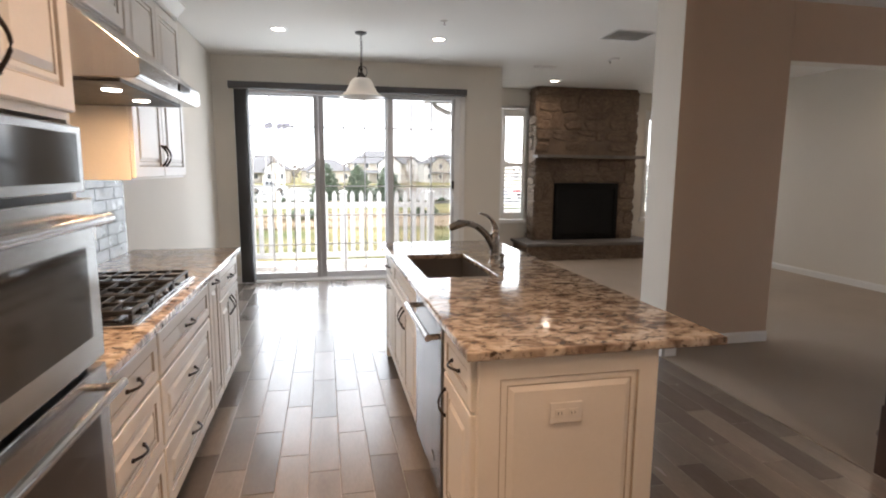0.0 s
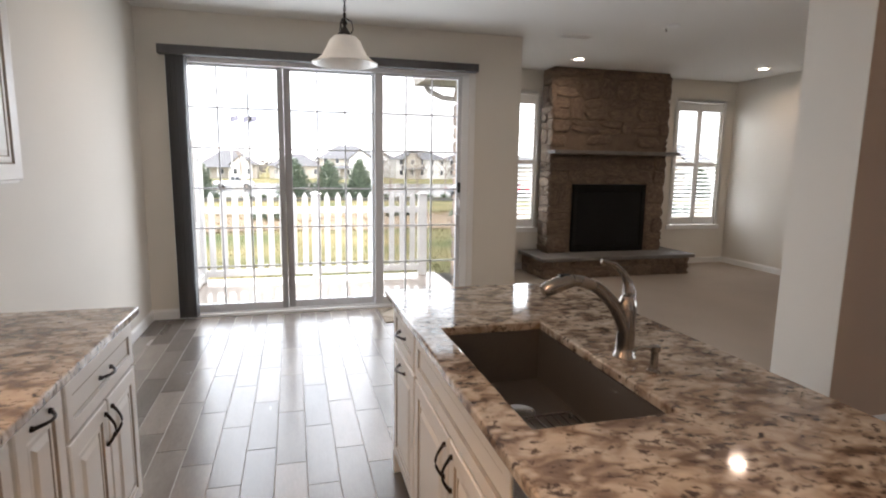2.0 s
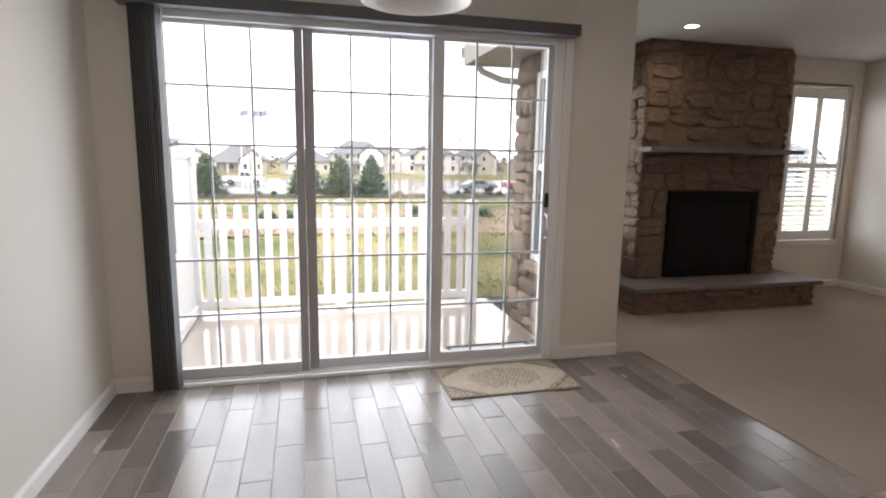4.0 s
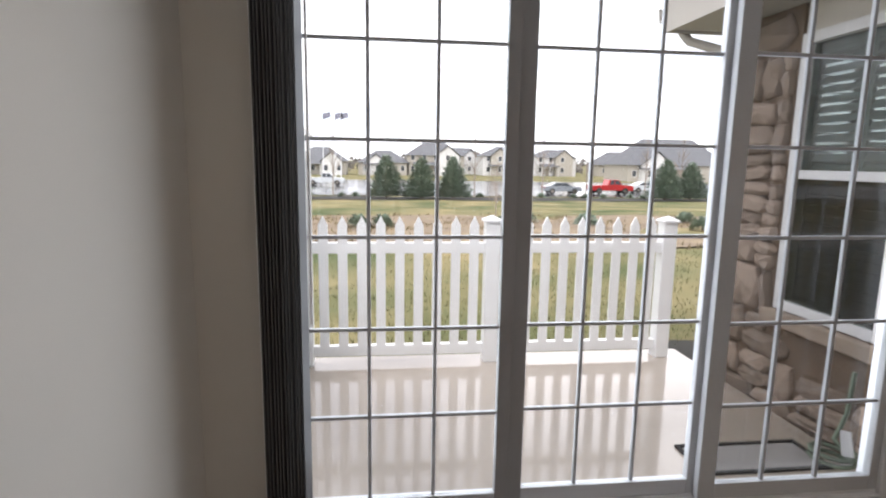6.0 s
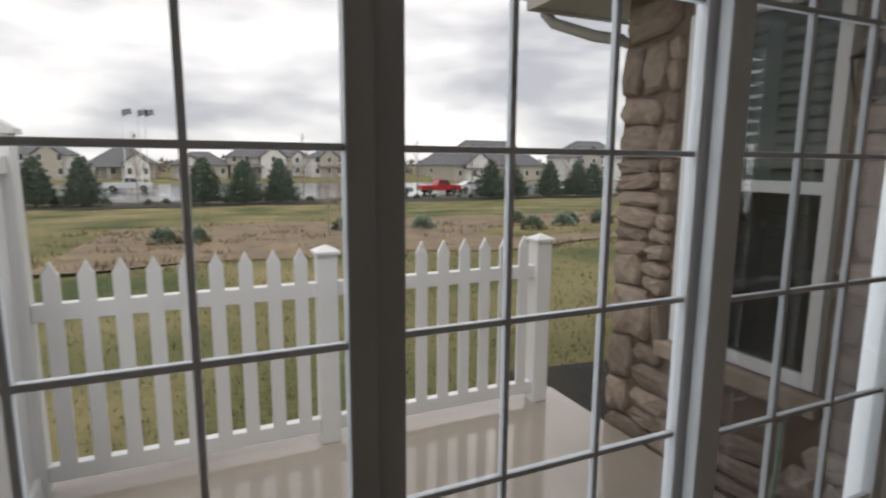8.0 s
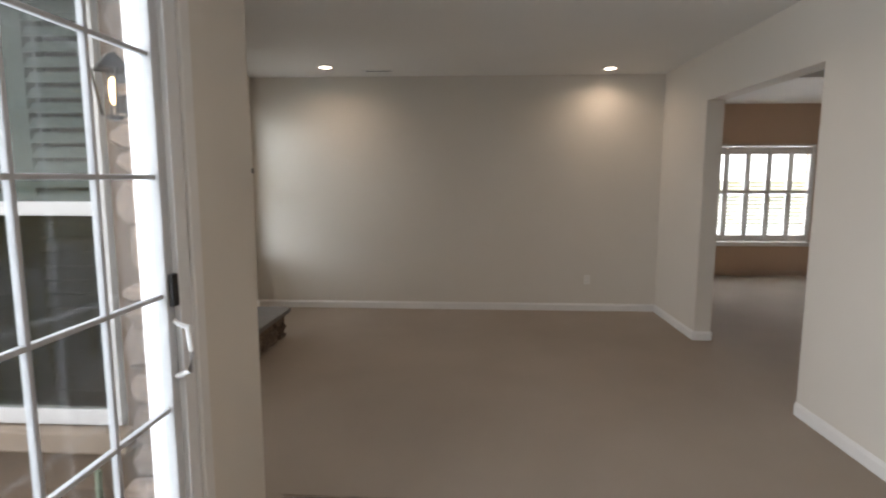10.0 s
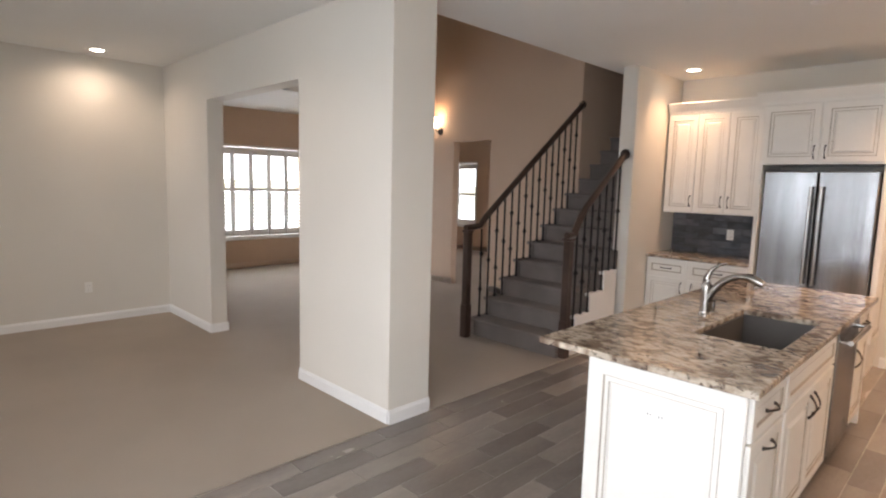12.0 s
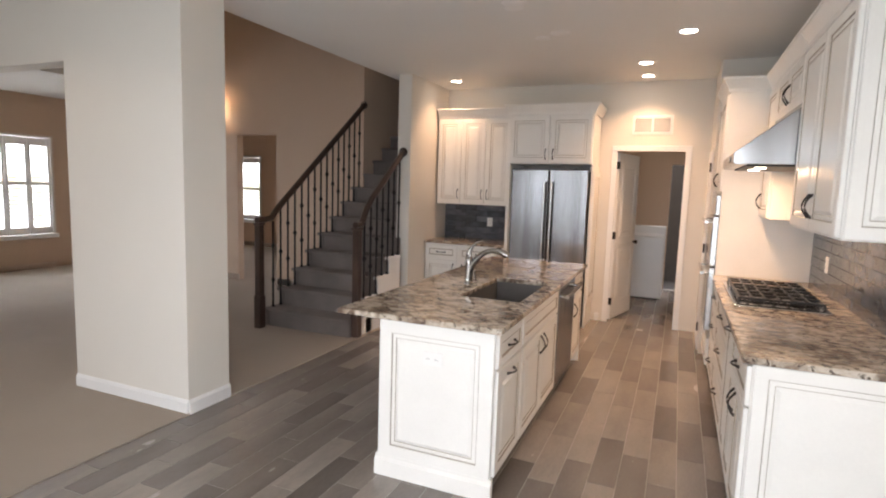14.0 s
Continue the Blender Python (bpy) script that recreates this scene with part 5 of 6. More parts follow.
def railing(x, y_end, n, label, NY):
    th = thing("railing", label, "railing", group="stair railings")
    slope = RISE / RUN
    y0 = SY - 0.05

    def top(y):
        return 1.0 + RISE + (y0 - y) * slope
    nw = part("newel_post", box(x - 0.035, NY - 0.02, 0.0, x + 0.035, NY + 0.05, 1.12, bevel=0.005), DARK_WOOD, th, "square dark wood newel post")
    part("newel_base", box(x - 0.042, NY - 0.027, 0.0, x + 0.042, NY + 0.057, 0.36, bevel=0.005), DARK_WOOD, nw)
    part("newel_cap", box(x - 0.046, NY - 0.031, 1.12, x + 0.046, NY + 0.061, 1.145, bevel=0.007), DARK_WOOD, nw)
    pts = [(x, NY + 0.05, 1.17), (x, NY - 0.06, 1.175), (x, NY - 0.17, top(NY - 0.17) - 0.02), (x, NY - 0.26, top(NY - 0.26)), (x, y_end, top(y_end))]
    part("handrail", tube(pts, 0.034, 12), DARK_WOOD, th, "dark walnut handrail", smooth=True)
    part("rosette", lathe([(0.0, 0.03), (0.04, 0.026), (0.055, 0.0)], 20), DARK_WOOD, th, smooth=True).matrix_basis = pose(x, y_end, top(y_end), 90)
    for k in range(n):
        y = SY - 0.1 - k * RUN / 2
        if y > NY - 0.04:
            continue
        if y < y_end + 0.03:
            break
        step = int((SY - y) / RUN)
        z0 = (step + 1) * RISE
        z1 = top(y) - 0.02 if y < SY - 0.2 else 1.15
        b = part("baluster", box(x - 0.0075, y - 0.0075, z0, x + 0.0075, y + 0.0075, z1), IRON, th, "black wrought iron baluster")
        part("shoe", box(x - 0.014, y - 0.014, z0, x + 0.014, y + 0.014, z0 + 0.025, bevel=0.003), IRON, b)
        for q in ((0.55,) if k % 2 else (0.32, 0.72)):
            zz = z0 + (z1 - z0) * q
            part("knuckle", lathe([(0.008, zz - 0.028), (0.02, zz - 0.01), (0.023, zz), (0.02, zz + 0.01), (0.008, zz + 0.028)], 10, (x, y)), IRON, b, smooth=True)
    return th


railing(5.09, 0.73, 18, "dark walnut handrail on black iron balusters, hall side", 2.79)
railing(4.0, 1.63, 10, "short walnut handrail on black iron balusters, kitchen side", 2.59)

sconce = thing("wall_sconce", "lit glass wall sconce on the hall wall", "wall lamp", pose(7.68, 0.72, 2.6))
part("backplate", lathe([(0.0, 0.02), (0.05, 0.018), (0.06, 0.0)], 20), BRONZE, sconce, smooth=True).matrix_basis = pose(0, 0, -0.15, -90)
part("arm", tube([(0, 0.01, -0.15), (0, 0.09, -0.16), (0, 0.11, -0.1)], 0.008, 8), BRONZE, sconce, smooth=True)
part("shade", lathe([(0.03, -0.1), (0.05, -0.06), (0.065, 0.0), (0.08, 0.06)], 20, (0, 0.11)), glowing("sconce_glass", (1.0, 0.80, 0.55), 6.0), sconce, "lit frosted glass shade", smooth=True)
lamp("sconce_bulb", "POINT", pose(7.68, 0.87, 2.66), SCONCE, (1.0, 0.72, 0.45), 0.04)
# unseen lamp with a glowing bowl, added to brighten the laundry room
lamp("laundry_fill", "AREA", pose(1.4, -0.9, H - 0.03), 0.6, (1.0, 0.76, 0.52), 0.2)
ll = thing("laundry_light", "round unseen ceiling light added to brighten the laundry room", "ceiling light", pose(1.4, -0.9, H))
part("bowl", lathe([(0.0, -0.02), (0.1, -0.018), (0.14, 0.0)], 24), LAMP_ON, ll, smooth=True)
outlet(pose(WX - 0.002, 5.6, 0.4, 0, 0, -90), "white duplex outlet on the living room wall")

# ---------- outside ----------


def ground_z(y):
    """The ground falls away gently from the house."""
    if y < 11.5:
        return -0.34
    t = min(1.0, (y - 11.5) / 58.0)
    return -0.34 - 1.9 * (t * t * (3 - 2 * t) * 0.5 + t * 0.5)


def sheet(x0, x1, y0, y1, nx, ny, lift=0.0, wav=0.0, ragged=0.0, seed=0.0):
    bm = bmesh.new()
    rows = []
    for j in range(ny + 1):
        v = j / ny
        row = []
        for i in range(nx + 1):
            u = i / nx
            x, y = x0 + (x1 - x0) * u, y0 + (y1 - y0) * v
            if ragged:
                y += ragged * (noise.noise((x * 0.25, seed, 1.7)) if v < 0.5 else noise.noise((x * 0.25, seed, 9.1))) * abs(v - 0.5) * 2
            z = ground_z(y) + lift + wav * noise.noise((x * 0.2, y * 0.2, seed))
            row.append(bm.verts.new((x, y, z)))
        rows.append(row)
    for a, b in zip(rows, rows[1:]):
        for i in range(nx):
            bm.faces.new((a[i], a[i + 1], b[i + 1], b[i]))
    return bm


def far_ground():
    bm = bmesh.new()
    ys = [-400, -60, 8.15] + [10 + 2.5 * k for k in range(26)] + [90, 150, 400, 1500, 4000]
    xs = [-4000, -600, -120, -40, -15, 0, 15, 40, 80, 150, 700, 4000]
    g = [[bm.verts.new((x, y, ground_z(y))) for x in xs] for y in ys]
    for a, b in zip(g, g[1:]):
        for i in range(len(xs) - 1):
            bm.faces.new((a[i], a[i + 1], b[i + 1], b[i]))
    return bm


setting("ground", far_ground(), LAWN, "patchy green and straw coloured winter lawn", "lawn")
setting("soil_bed", sheet(-2, 60, 19.5, 30.5, 90, 10, 0.03, 0.1, 3.0, 2.0), SOIL, "bare brown soil bed across the lawn", "soil")
setting("mulch_bed", sheet(-60, 90, 53, 61, 80, 4, 0.05, 0.05, 2.0, 5.0), MULCH, "dark mulch bed below the parking lot", "mulch")
setting("mulch_corner", sheet(3.45, 5.5, 9.3, 11.2, 8, 8, 0.02, 0.03, 0.3, 3.0), MULCH, "dark wet mulch at the house corner", "mulch")
# added pale slab: whitens what shows between the front louvres
setting("front_pale_slab", box(11.6, -8, -0.36, 24, 12, -0.31), CONCRETE, "pale slab added before the front windows to whiten their view", "drive")
setting("parking_lot", sheet(-150, 220, 64, 112, 30, 12, 0.06), ROAD, "wet shining asphalt parking lot and road", "road")
pv = thing("patio", "wet tan concrete patio slab", "patio", kind="structure")
part("slab", box(-0.4, 8.15, -0.42, 3.42, 10.46, -0.12, bevel=0.01), CONCRETE, pv)

# grass blades near the fence
rnd = random.Random(4)
bm = bmesh.new()
for k in range(14000):
    y = 10.7 + 9.5 * rnd.random() ** 1.5
    x = -3 + (y * 0.9 + 3) * rnd.random()
    if x > 3.4 and y < 11.0:
        continue
    h, a, w = 0.03 + 0.05 * rnd.random(), rnd.random() * 6.28, 0.006 + 0.004 * rnd.random()
    z = ground_z(y)
    c, s = math.cos(a) * w, math.sin(a) * w
    lx, ly = rnd.uniform(-0.03, 0.03), rnd.uniform(-0.03, 0.03)
    bm.faces.new([bm.verts.new(p) for p in ((x - c, y - s, z), (x + c, y + s, z), (x + lx, y + ly, z + h))])
solid("grass", bm, BLADE, "short patchy grass blades on the lawn", "grass", kind="stuff")

# rough dry tufts on the bare soil
bm = bmesh.new()
for k in range(420):
    cy = rnd.uniform(18.5, 31.5)
    cx = rnd.uniform(-3, 40)
    size = rnd.uniform(0.5, 1.3)
    for j in range(14):
        x, y = cx + rnd.gauss(0, 0.28) * size, cy + rnd.gauss(0, 0.16) * size
        h, w = 0.16 * size * rnd.uniform(0.5, 1.3), 0.03 * size
        z = ground_z(y) - 0.02
        lx = rnd.uniform(-0.12, 0.12)
        bm.faces.new([bm.verts.new(p) for p in ((x - w, y, z), (x + w, y + rnd.uniform(-0.02, 0.02), z), (x + lx, y, z + h))])
solid("dry_tufts", bm, TUFT, "rough dry weeds and stubble on the soil bed", "weeds", kind="stuff")

# privacy screen and picket fence
FZ = -0.12
FYY = 10.3
scr = thing("privacy_fence", "tall white vinyl privacy panel beside the patio", "fence")
part("panel", box(0.085, 8.2, FZ + 0.05, 0.115, 10.24, 1.55), VINYL, scr)
part("top_rail", box(0.055, 8.2, 1.55, 0.145, 10.24, 1.64, bevel=0.01), VINYL, scr)
part("bottom_rail", box(0.055, 8.2, FZ + 0.02, 0.145, 10.24, FZ + 0.13, bevel=0.01), VINYL, scr)
post_bm = box(0.04, 10.24, FZ, 0.165, 10.36, 1.74, bevel=0.006)
ps = part("post", post_bm, VINYL, scr)
part("post_cap", prism([(0.02, 1.74), (0.185, 1.74), (0.185, 1.765), (0.1025, 1.82), (0.02, 1.765)], "y", 10.22, 10.38), VINYL, ps)
part("post", box(0.04, 8.16, FZ, 0.165, 8.2, 1.74, bevel=0.004), VINYL, scr)
fence = thing("picket_fence", "white vinyl picket fence at the patio edge", "fence")


def picket(x, top):
    bm = prism([(x - 0.038, FZ + 0.1), (x + 0.038, FZ + 0.1), (x + 0.038, top - 0.07), (x + 0.028, top - 0.055), (x, top), (x - 0.028, top - 0.055), (x - 0.038, top - 0.07)], "y", FYY - 0.032, FYY - 0.012)
    part("picket", bm, VINYL, fence)


for x in (1.635, 3.175):
    p = part("post", box(x - 0.06, FYY - 0.06, FZ, x + 0.06, FYY + 0.06, 1.075, bevel=0.006), VINYL, fence)
    bm = bmesh.new()
    bm_box(bm, x - 0.075, FYY - 0.075, 1.075, x + 0.075, FYY + 0.075, 1.095, bevel=0.004)
    bmesh.ops.create_cone(bm, cap_ends=True, segments=4, radius1=0.1, radius2=0.0, depth=0.035, matrix=Matrix.Translation((x, FYY, 1.1125)) @ Matrix.Rotation(radians(45), 4, "Z"))
    part("post_cap", bm, VINYL, p)
for a, b in ((0.165, 1.575), (1.695, 3.115)):
    part("top_rail", box(a, FYY - 0.03, 0.815, b, FYY + 0.03, 0.905, bevel=0.006), VINYL, fence)
    part("bottom_rail", box(a, FYY - 0.03, FZ + 0.07, b, FYY + 0.03, FZ + 0.16, bevel=0.006), VINYL, fence)
    n = 9
    for k in range(n):
        picket(a + (k + 0.6) * (b - a) / (n + 0.2), 1.12)

# eave, gutter, downspout at the stone corner
ev = thing("roof_eave", "taupe soffit and fascia above the stone corner", "eave")
part("soffit", box(3.1, 8.15, 2.66, 3.6, 10.35, 2.7), EAVE, ev)
part("soffit_end", box(3.6, 9.92, 2.66, 8.6, 10.35, 2.7), EAVE, ev)
part("fascia", box(3.06, 8.15, 2.64, 3.1, 10.39, 3.015), EAVE, ev)
part("fascia", box(3.1, 10.35, 2.64, 8.6, 10.39, 3.015), EAVE, ev)
part("roof_sheet", prism([(2.98, 3.02), (9.2, 3.02), (9.2, 4.7), (5.6, 4.5)], "y", 8.15, 10.45), ROOF, ev)
gt = thing("gutter", "taupe rain gutter with bent downspout at the house corner", "gutter")
part("trough", prism([(10.39, 2.74), (10.5, 2.74), (10.53, 2.86), (10.51, 2.86), (10.49, 2.76), (10.4, 2.76), (10.4, 2.86), (10.39, 2.86)], "x", 3.06, 8.6), EAVE, gt)
part("downspout", tube([(3.25, 10.45, 2.75), (3.25, 10.45, 2.66), (3.28, 10.38, 2.58), (3.42, 10.12, 2.46), (3.6, 10.06, 2.44), (3.72, 10.03, 2.38), (3.74, 10.02, -0.2)], 0.038, 10), EAVE, gt, smooth=True)
hs = thing("garden_hose", "green garden hose end with white tag on the patio", "hose")
part("hose", tube([(3.38, 8.45, -0.105), (3.38, 8.6, -0.03), (3.5, 8.66, 0.1), (3.535, 8.68, 0.35)], 0.014, 8), LEAF, hs, smooth=True)
part("coil", tube([(3.28 + 0.1 * math.cos(k * 0.5), 8.5 + 0.12 * math.sin(k * 0.5), -0.105 + 0.003 * k) for k in range(26)], 0.013, 8), LEAF, hs, smooth=True)
part("tag", prism([(8.38, -0.02), (8.46, -0.05), (8.49, 0.09), (8.42, 0.11)], "x", 3.3, 3.305), VINYL, hs)
ln = thing("wall_lantern", "lit carriage lantern on the patio wall", "wall lamp", pose(3.55, 8.42, 2.02))
part("backplate", box(-0.02, -0.05, -0.12, 0.0, 0.05, 0.1, bevel=0.004), BRONZE, ln)
part("arm", tube([(-0.02, 0, 0.06), (-0.09, 0, 0.1), (-0.11, 0, 0.07)], 0.008, 8), BRONZE, ln, smooth=True)
part("roof", lathe([(0.0, 0.1), (0.02, 0.09), (0.075, 0.04), (0.078, 0.03)], 4, (-0.11, 0)), BRONZE, ln)
bm = bmesh.new()
for sx, sy in ((-1, -1), (-1, 1), (1, -1), (1, 1)):
    tube([(-0.11 + 0.05 * sx, 0.05 * sy, 0.035), (-0.11 + 0.03 * sx, 0.03 * sy, -0.14)], 0.005, 6, bm)
part("cage", bm, BRONZE, ln)
part("bulb", lathe([(0.0, 0.01), (0.012, 0.0), (0.016, -0.04), (0.01, -0.09), (0.0, -0.1)], 14, (-0.11, 0)), glowing("bulb_lit", (1.0, 0.7, 0.35), 8.0), ln, smooth=True)
part("foot", lathe([(0.0, -0.16), (0.03, -0.155), (0.045, -0.14)], 4, (-0.11, 0)), BRONZE, ln)


# ---------- planting ----------
def evergreen(seed, h, r, leaves):
    """A full cone of small upturned sprays, ragged at its edge, densest near the surface."""
    g = random.Random(seed)
    bm = bmesh.new()
    for k in range(leaves):
        t = 1 - g.random() ** 0.55
        whorl = 0.88 + 0.12 * math.sin(46 * t + seed)
        rad = 0.86 * r * (1 - t) ** 0.66 * (0.35 + 0.65 * g.random() ** 0.5) * whorl
        a = g.random() * 6.283
        lobe = 1 + 0.16 * math.sin(3 * a + seed) + 0.1 * math.sin(5 * a + 9 * t)
        c = Vector((rad * lobe * math.cos(a), rad * lobe * math.sin(a), 0.06 * h + 0.94 * h * t))
        s = h * (0.03 + 0.035 * g.random())
        d = Vector((math.cos(a), math.sin(a), g.uniform(0.1, 1.3))).normalized()
        u = d.cross(Vector((g.uniform(-0.4, 0.4), g.uniform(-0.4, 0.4), 1))).normalized() * s * 0.5
        bm.faces.new([bm.verts.new(p) for p in (c - u, c + d * s * 0.4 - u * 0.3, c + d * s * 1.4, c + u)])
    return bm


def tree(label, m, seed, h, r, leaves=4200, group="evergreens along the parking lot"):
    th = thing("evergreen_tree", label, "tree", m, group)
    part("trunk", bm_cyl(bmesh.new(), (0, 0, -0.1), (0, 0, h * 0.9), h * 0.03, h * 0.006, 8), BARK, th)
    part("crown", evergreen(seed, h, r, leaves), LEAF, th)
    return th


proto = [tree("dense dark green conical evergreen in the mulch bed", pose(-7.3, 58, ground_z(58)), 1, 3.9, 2.1),
         tree("dense dark green conical evergreen in the mulch bed", pose(1.4, 57, ground_z(57)), 2, 4.0, 2.3),
         tree("dense dark green conical evergreen in the mulch bed", pose(4.6, 56.5, ground_z(57)), 3, 3.8, 2.2)]
for k, (x, y) in enumerate(((7.6, 57), (28.6, 57), (31.8, 58), (36.2, 57.5), (39.6, 57), (42.5, 58), (-14, 58), (-10.6, 59), (48, 58), (54, 58))):
    copy_thing(proto[k % 3], pose(x, y, ground_z(y), 0, 0, 47 * k))


def shrub(m, seed, r):
    g = random.Random(seed)
    th = thing("shrub", "low rounded dark shrub in bare soil", "shrub", m, "low shrubs")
    bm = bmesh.new()
    for k in range(260):
        d = Vector((g.gauss(0, 1), g.gauss(0, 1), abs(g.gauss(0, 1)) + 0.1)).normalized()
        c = d * r * (0.6 + 0.45 * g.random())
        u = d.cross(Vector((0.3, 0.2, 1))).normalized() * r * 0.2
        bm.faces.new([bm.verts.new(p) for p in (c - u, c + d * r * 0.25, c + u)])
    part("foliage", bm, LEAF, th)
    part("stem", bm_cyl(bmesh.new(), (0, 0, -0.05), (0, 0, r * 0.7), r * 0.12, r * 0.04, 6), BARK, th)
    return th


sh = shrub(pose(0.0, 24.0, ground_z(24)), 11, 0.42)
for k, (x, y) in enumerate(((0.8, 24.1), (5.6, 26), (6.3, 26.2), (8.2, 25), (13.5, 24), (14.5, 25), (15.5, 24.2), (16.4, 25.4), (17.2, 23.6), (18.6, 24.6), (20.2, 25.6), (21.5, 24.4), (11.6, 23.2), (12.6, 26))):
    copy_thing(sh, pose(x, y, ground_z(y), 0, 0, 61 * k))
for k in range(34):
    copy_thing(sh, pose(-16 + 2.1 * k + 0.6 * math.sin(k * 2.3), 60 + 0.5 * math.sin(k * 1.7), ground_z(60) + 0.05, 0, 0, 83 * k))


def bare_tree(m, seed, h):
    g = random.Random(seed)
    th = thing("bare_tree", "slender leafless young tree with pale bark", "tree", m, "young bare trees")
    part("trunk", bm_cyl(bmesh.new(), (0, 0, -0.1), (0, 0, h), h * 0.012, h * 0.003, 6), TWIG, th)
    bm = bmesh.new()
    for k in range(26):
        z = h * (0.25 + 0.7 * g.random())
        a, l = g.random() * 6.28, (h - z) * 0.5 + 0.2
        p1 = (l * 0.5 * math.cos(a), l * 0.5 * math.sin(a), z + l * 0.6)
        bm_cyl(bm, (0, 0, z), p1, h * 0.004, h * 0.0015, 5)
        a2 = a + g.uniform(-1, 1)
        q = (p1[0] * 0.5, p1[1] * 0.5, z + l * 0.3)
        bm_cyl(bm, q, (q[0] + 0.3 * l * math.cos(a2), q[1] + 0.3 * l * math.sin(a2), q[2] + 0.45 * l), h * 0.003, h * 0.001, 5)
    part("limbs", bm, TWIG, th)
    return th


bt = bare_tree(pose(5.2, 25, ground_z(25)), 21, 2.2)
copy_thing(bt, pose(4.9, 25.3, ground_z(25.3), 0, 0, 100))
bt2 = bare_tree(pose(14.5, 62, ground_z(62)), 22, 6.5)
for k, (x, y) in enumerate(((18, 63), (30, 64), (33, 62), (10.5, 62), (24, 66), (45, 66), (-4, 64))):
    copy_thing(bt2, pose(x, y, ground_z(y), 0, 0, 75 * k))

# ---------- vehicles ----------


def car(name, label, paint, m, outline, glass, length, width, wheels, r=0.36):
    th = thing(name, label, "car", m)
    bm = prism(outline, "y", -width / 2, width / 2)
    bmesh.ops.bevel(bm, geom=bm.edges[:], offset=0.05, segments=2, affect="EDGES")
    part("body", bm, paint, th, smooth=True)
    for q in glass:
        part("side_window", prism(q, "y", -width / 2 - 0.006, width / 2 + 0.006), FAR_GLASS, th)
    for x in wheels:
        for s in (-1, 1):
            w = part("wheel", bm_cyl(bmesh.new(), (x, s * (width / 2 - 0.2), r), (x, s * (width / 2 + 0.02), r), r, r, 18), RUBBER, th, smooth=True)
            part("rim", bm_cyl(bmesh.new(), (x, s * (width / 2), r), (x, s * (width / 2 + 0.03), r), r * 0.6, r * 0.55, 14), NICKEL, w)
    for x in (0.0, length):
        for s in (-1, 1):
            part("lamp", box(x - 0.03, s * width * 0.38 - 0.12, 0.75, x + 0.03, s * width * 0.38 + 0.12, 0.92, bevel=0.02), VINYL if x else RED, th)
    part("bumper", box(-0.06, -width * 0.46, 0.42, 0.1, width * 0.46, 0.62, bevel=0.03), SILVER_CAR, th)
    part("bumper", box(length - 0.1, -width * 0.46, 0.42, length + 0.06, width * 0.46, 0.62, bevel=0.03), SILVER_CAR, th)
    return th


PICK = [(0.0, 0.45), (5.5, 0.45), (5.5, 0.95), (5.35, 1.08), (4.0, 1.14), (3.55, 1.78), (2.35, 1.82), (2.15, 1.12), (0.0, 1.1)]
PGL = [[(2.4, 1.2), (2.95, 1.2), (2.95, 1.72), (2.5, 1.74)], [(3.05, 1.2), (3.85, 1.2), (3.5, 1.7), (3.05, 1.72)]]
SUV = [(0.0, 0.4), (4.6, 0.4), (4.6, 0.85), (4.4, 1.02), (3.5, 1.1), (2.9, 1.65), (0.5, 1.7), (0.1, 1.1)]
SGL = [[(0.55, 1.15), (1.5, 1.15), (1.5, 1.6), (0.7, 1.6)], [(1.6, 1.15), (3.2, 1.15), (2.8, 1.58), (1.6, 1.6)]]
SED = [(0.0, 0.38), (4.6, 0.38), (4.6, 0.75), (4.3, 0.9), (3.4, 0.96), (2.7, 1.4), (1.4, 1.42), (0.6, 0.98), (0.0, 0.92)]
DGL = [[(1.0, 1.0), (2.0, 1.0), (2.0, 1.36), (1.45, 1.36)], [(2.1, 1.0), (3.15, 1.0), (2.65, 1.34), (2.1, 1.36)]]
cz = ground_z(90) + 0.07
car("pickup_truck", "white pickup truck parked on wet asphalt", WHITE_CAR, pose(-9.8, 88, cz), PICK, PGL, 5.5, 1.95, (1.05, 4.5), 0.4)
car("pickup_truck", "red pickup truck parked on wet asphalt", RED, pose(26.6, 72, cz), PICK, PGL, 5.2, 1.9, (1.05, 4.4), 0.4)
car("parked_car", "silver estate car parked on wet asphalt", SILVER_CAR, pose(20.5, 71, cz), SED, DGL, 4.6, 1.8, (0.9, 3.7))
car("parked_car", "silver sport utility vehicle parked on wet asphalt", SILVER_CAR, pose(39.6, 74, cz), SUV, SGL, 4.6, 1.85, (0.9, 3.7))
car("parked_car", "white hatchback car parked on wet asphalt", WHITE_CAR, pose(33.8, 76, cz), SED, DGL, 4.6, 1.8, (0.9, 3.7))
car("parked_car", "white estate car parked on wet asphalt", WHITE_CAR, pose(44.5, 70, cz), SUV, SGL, 4.6, 1.85, (0.9, 3.7))

# ---------- houses ----------


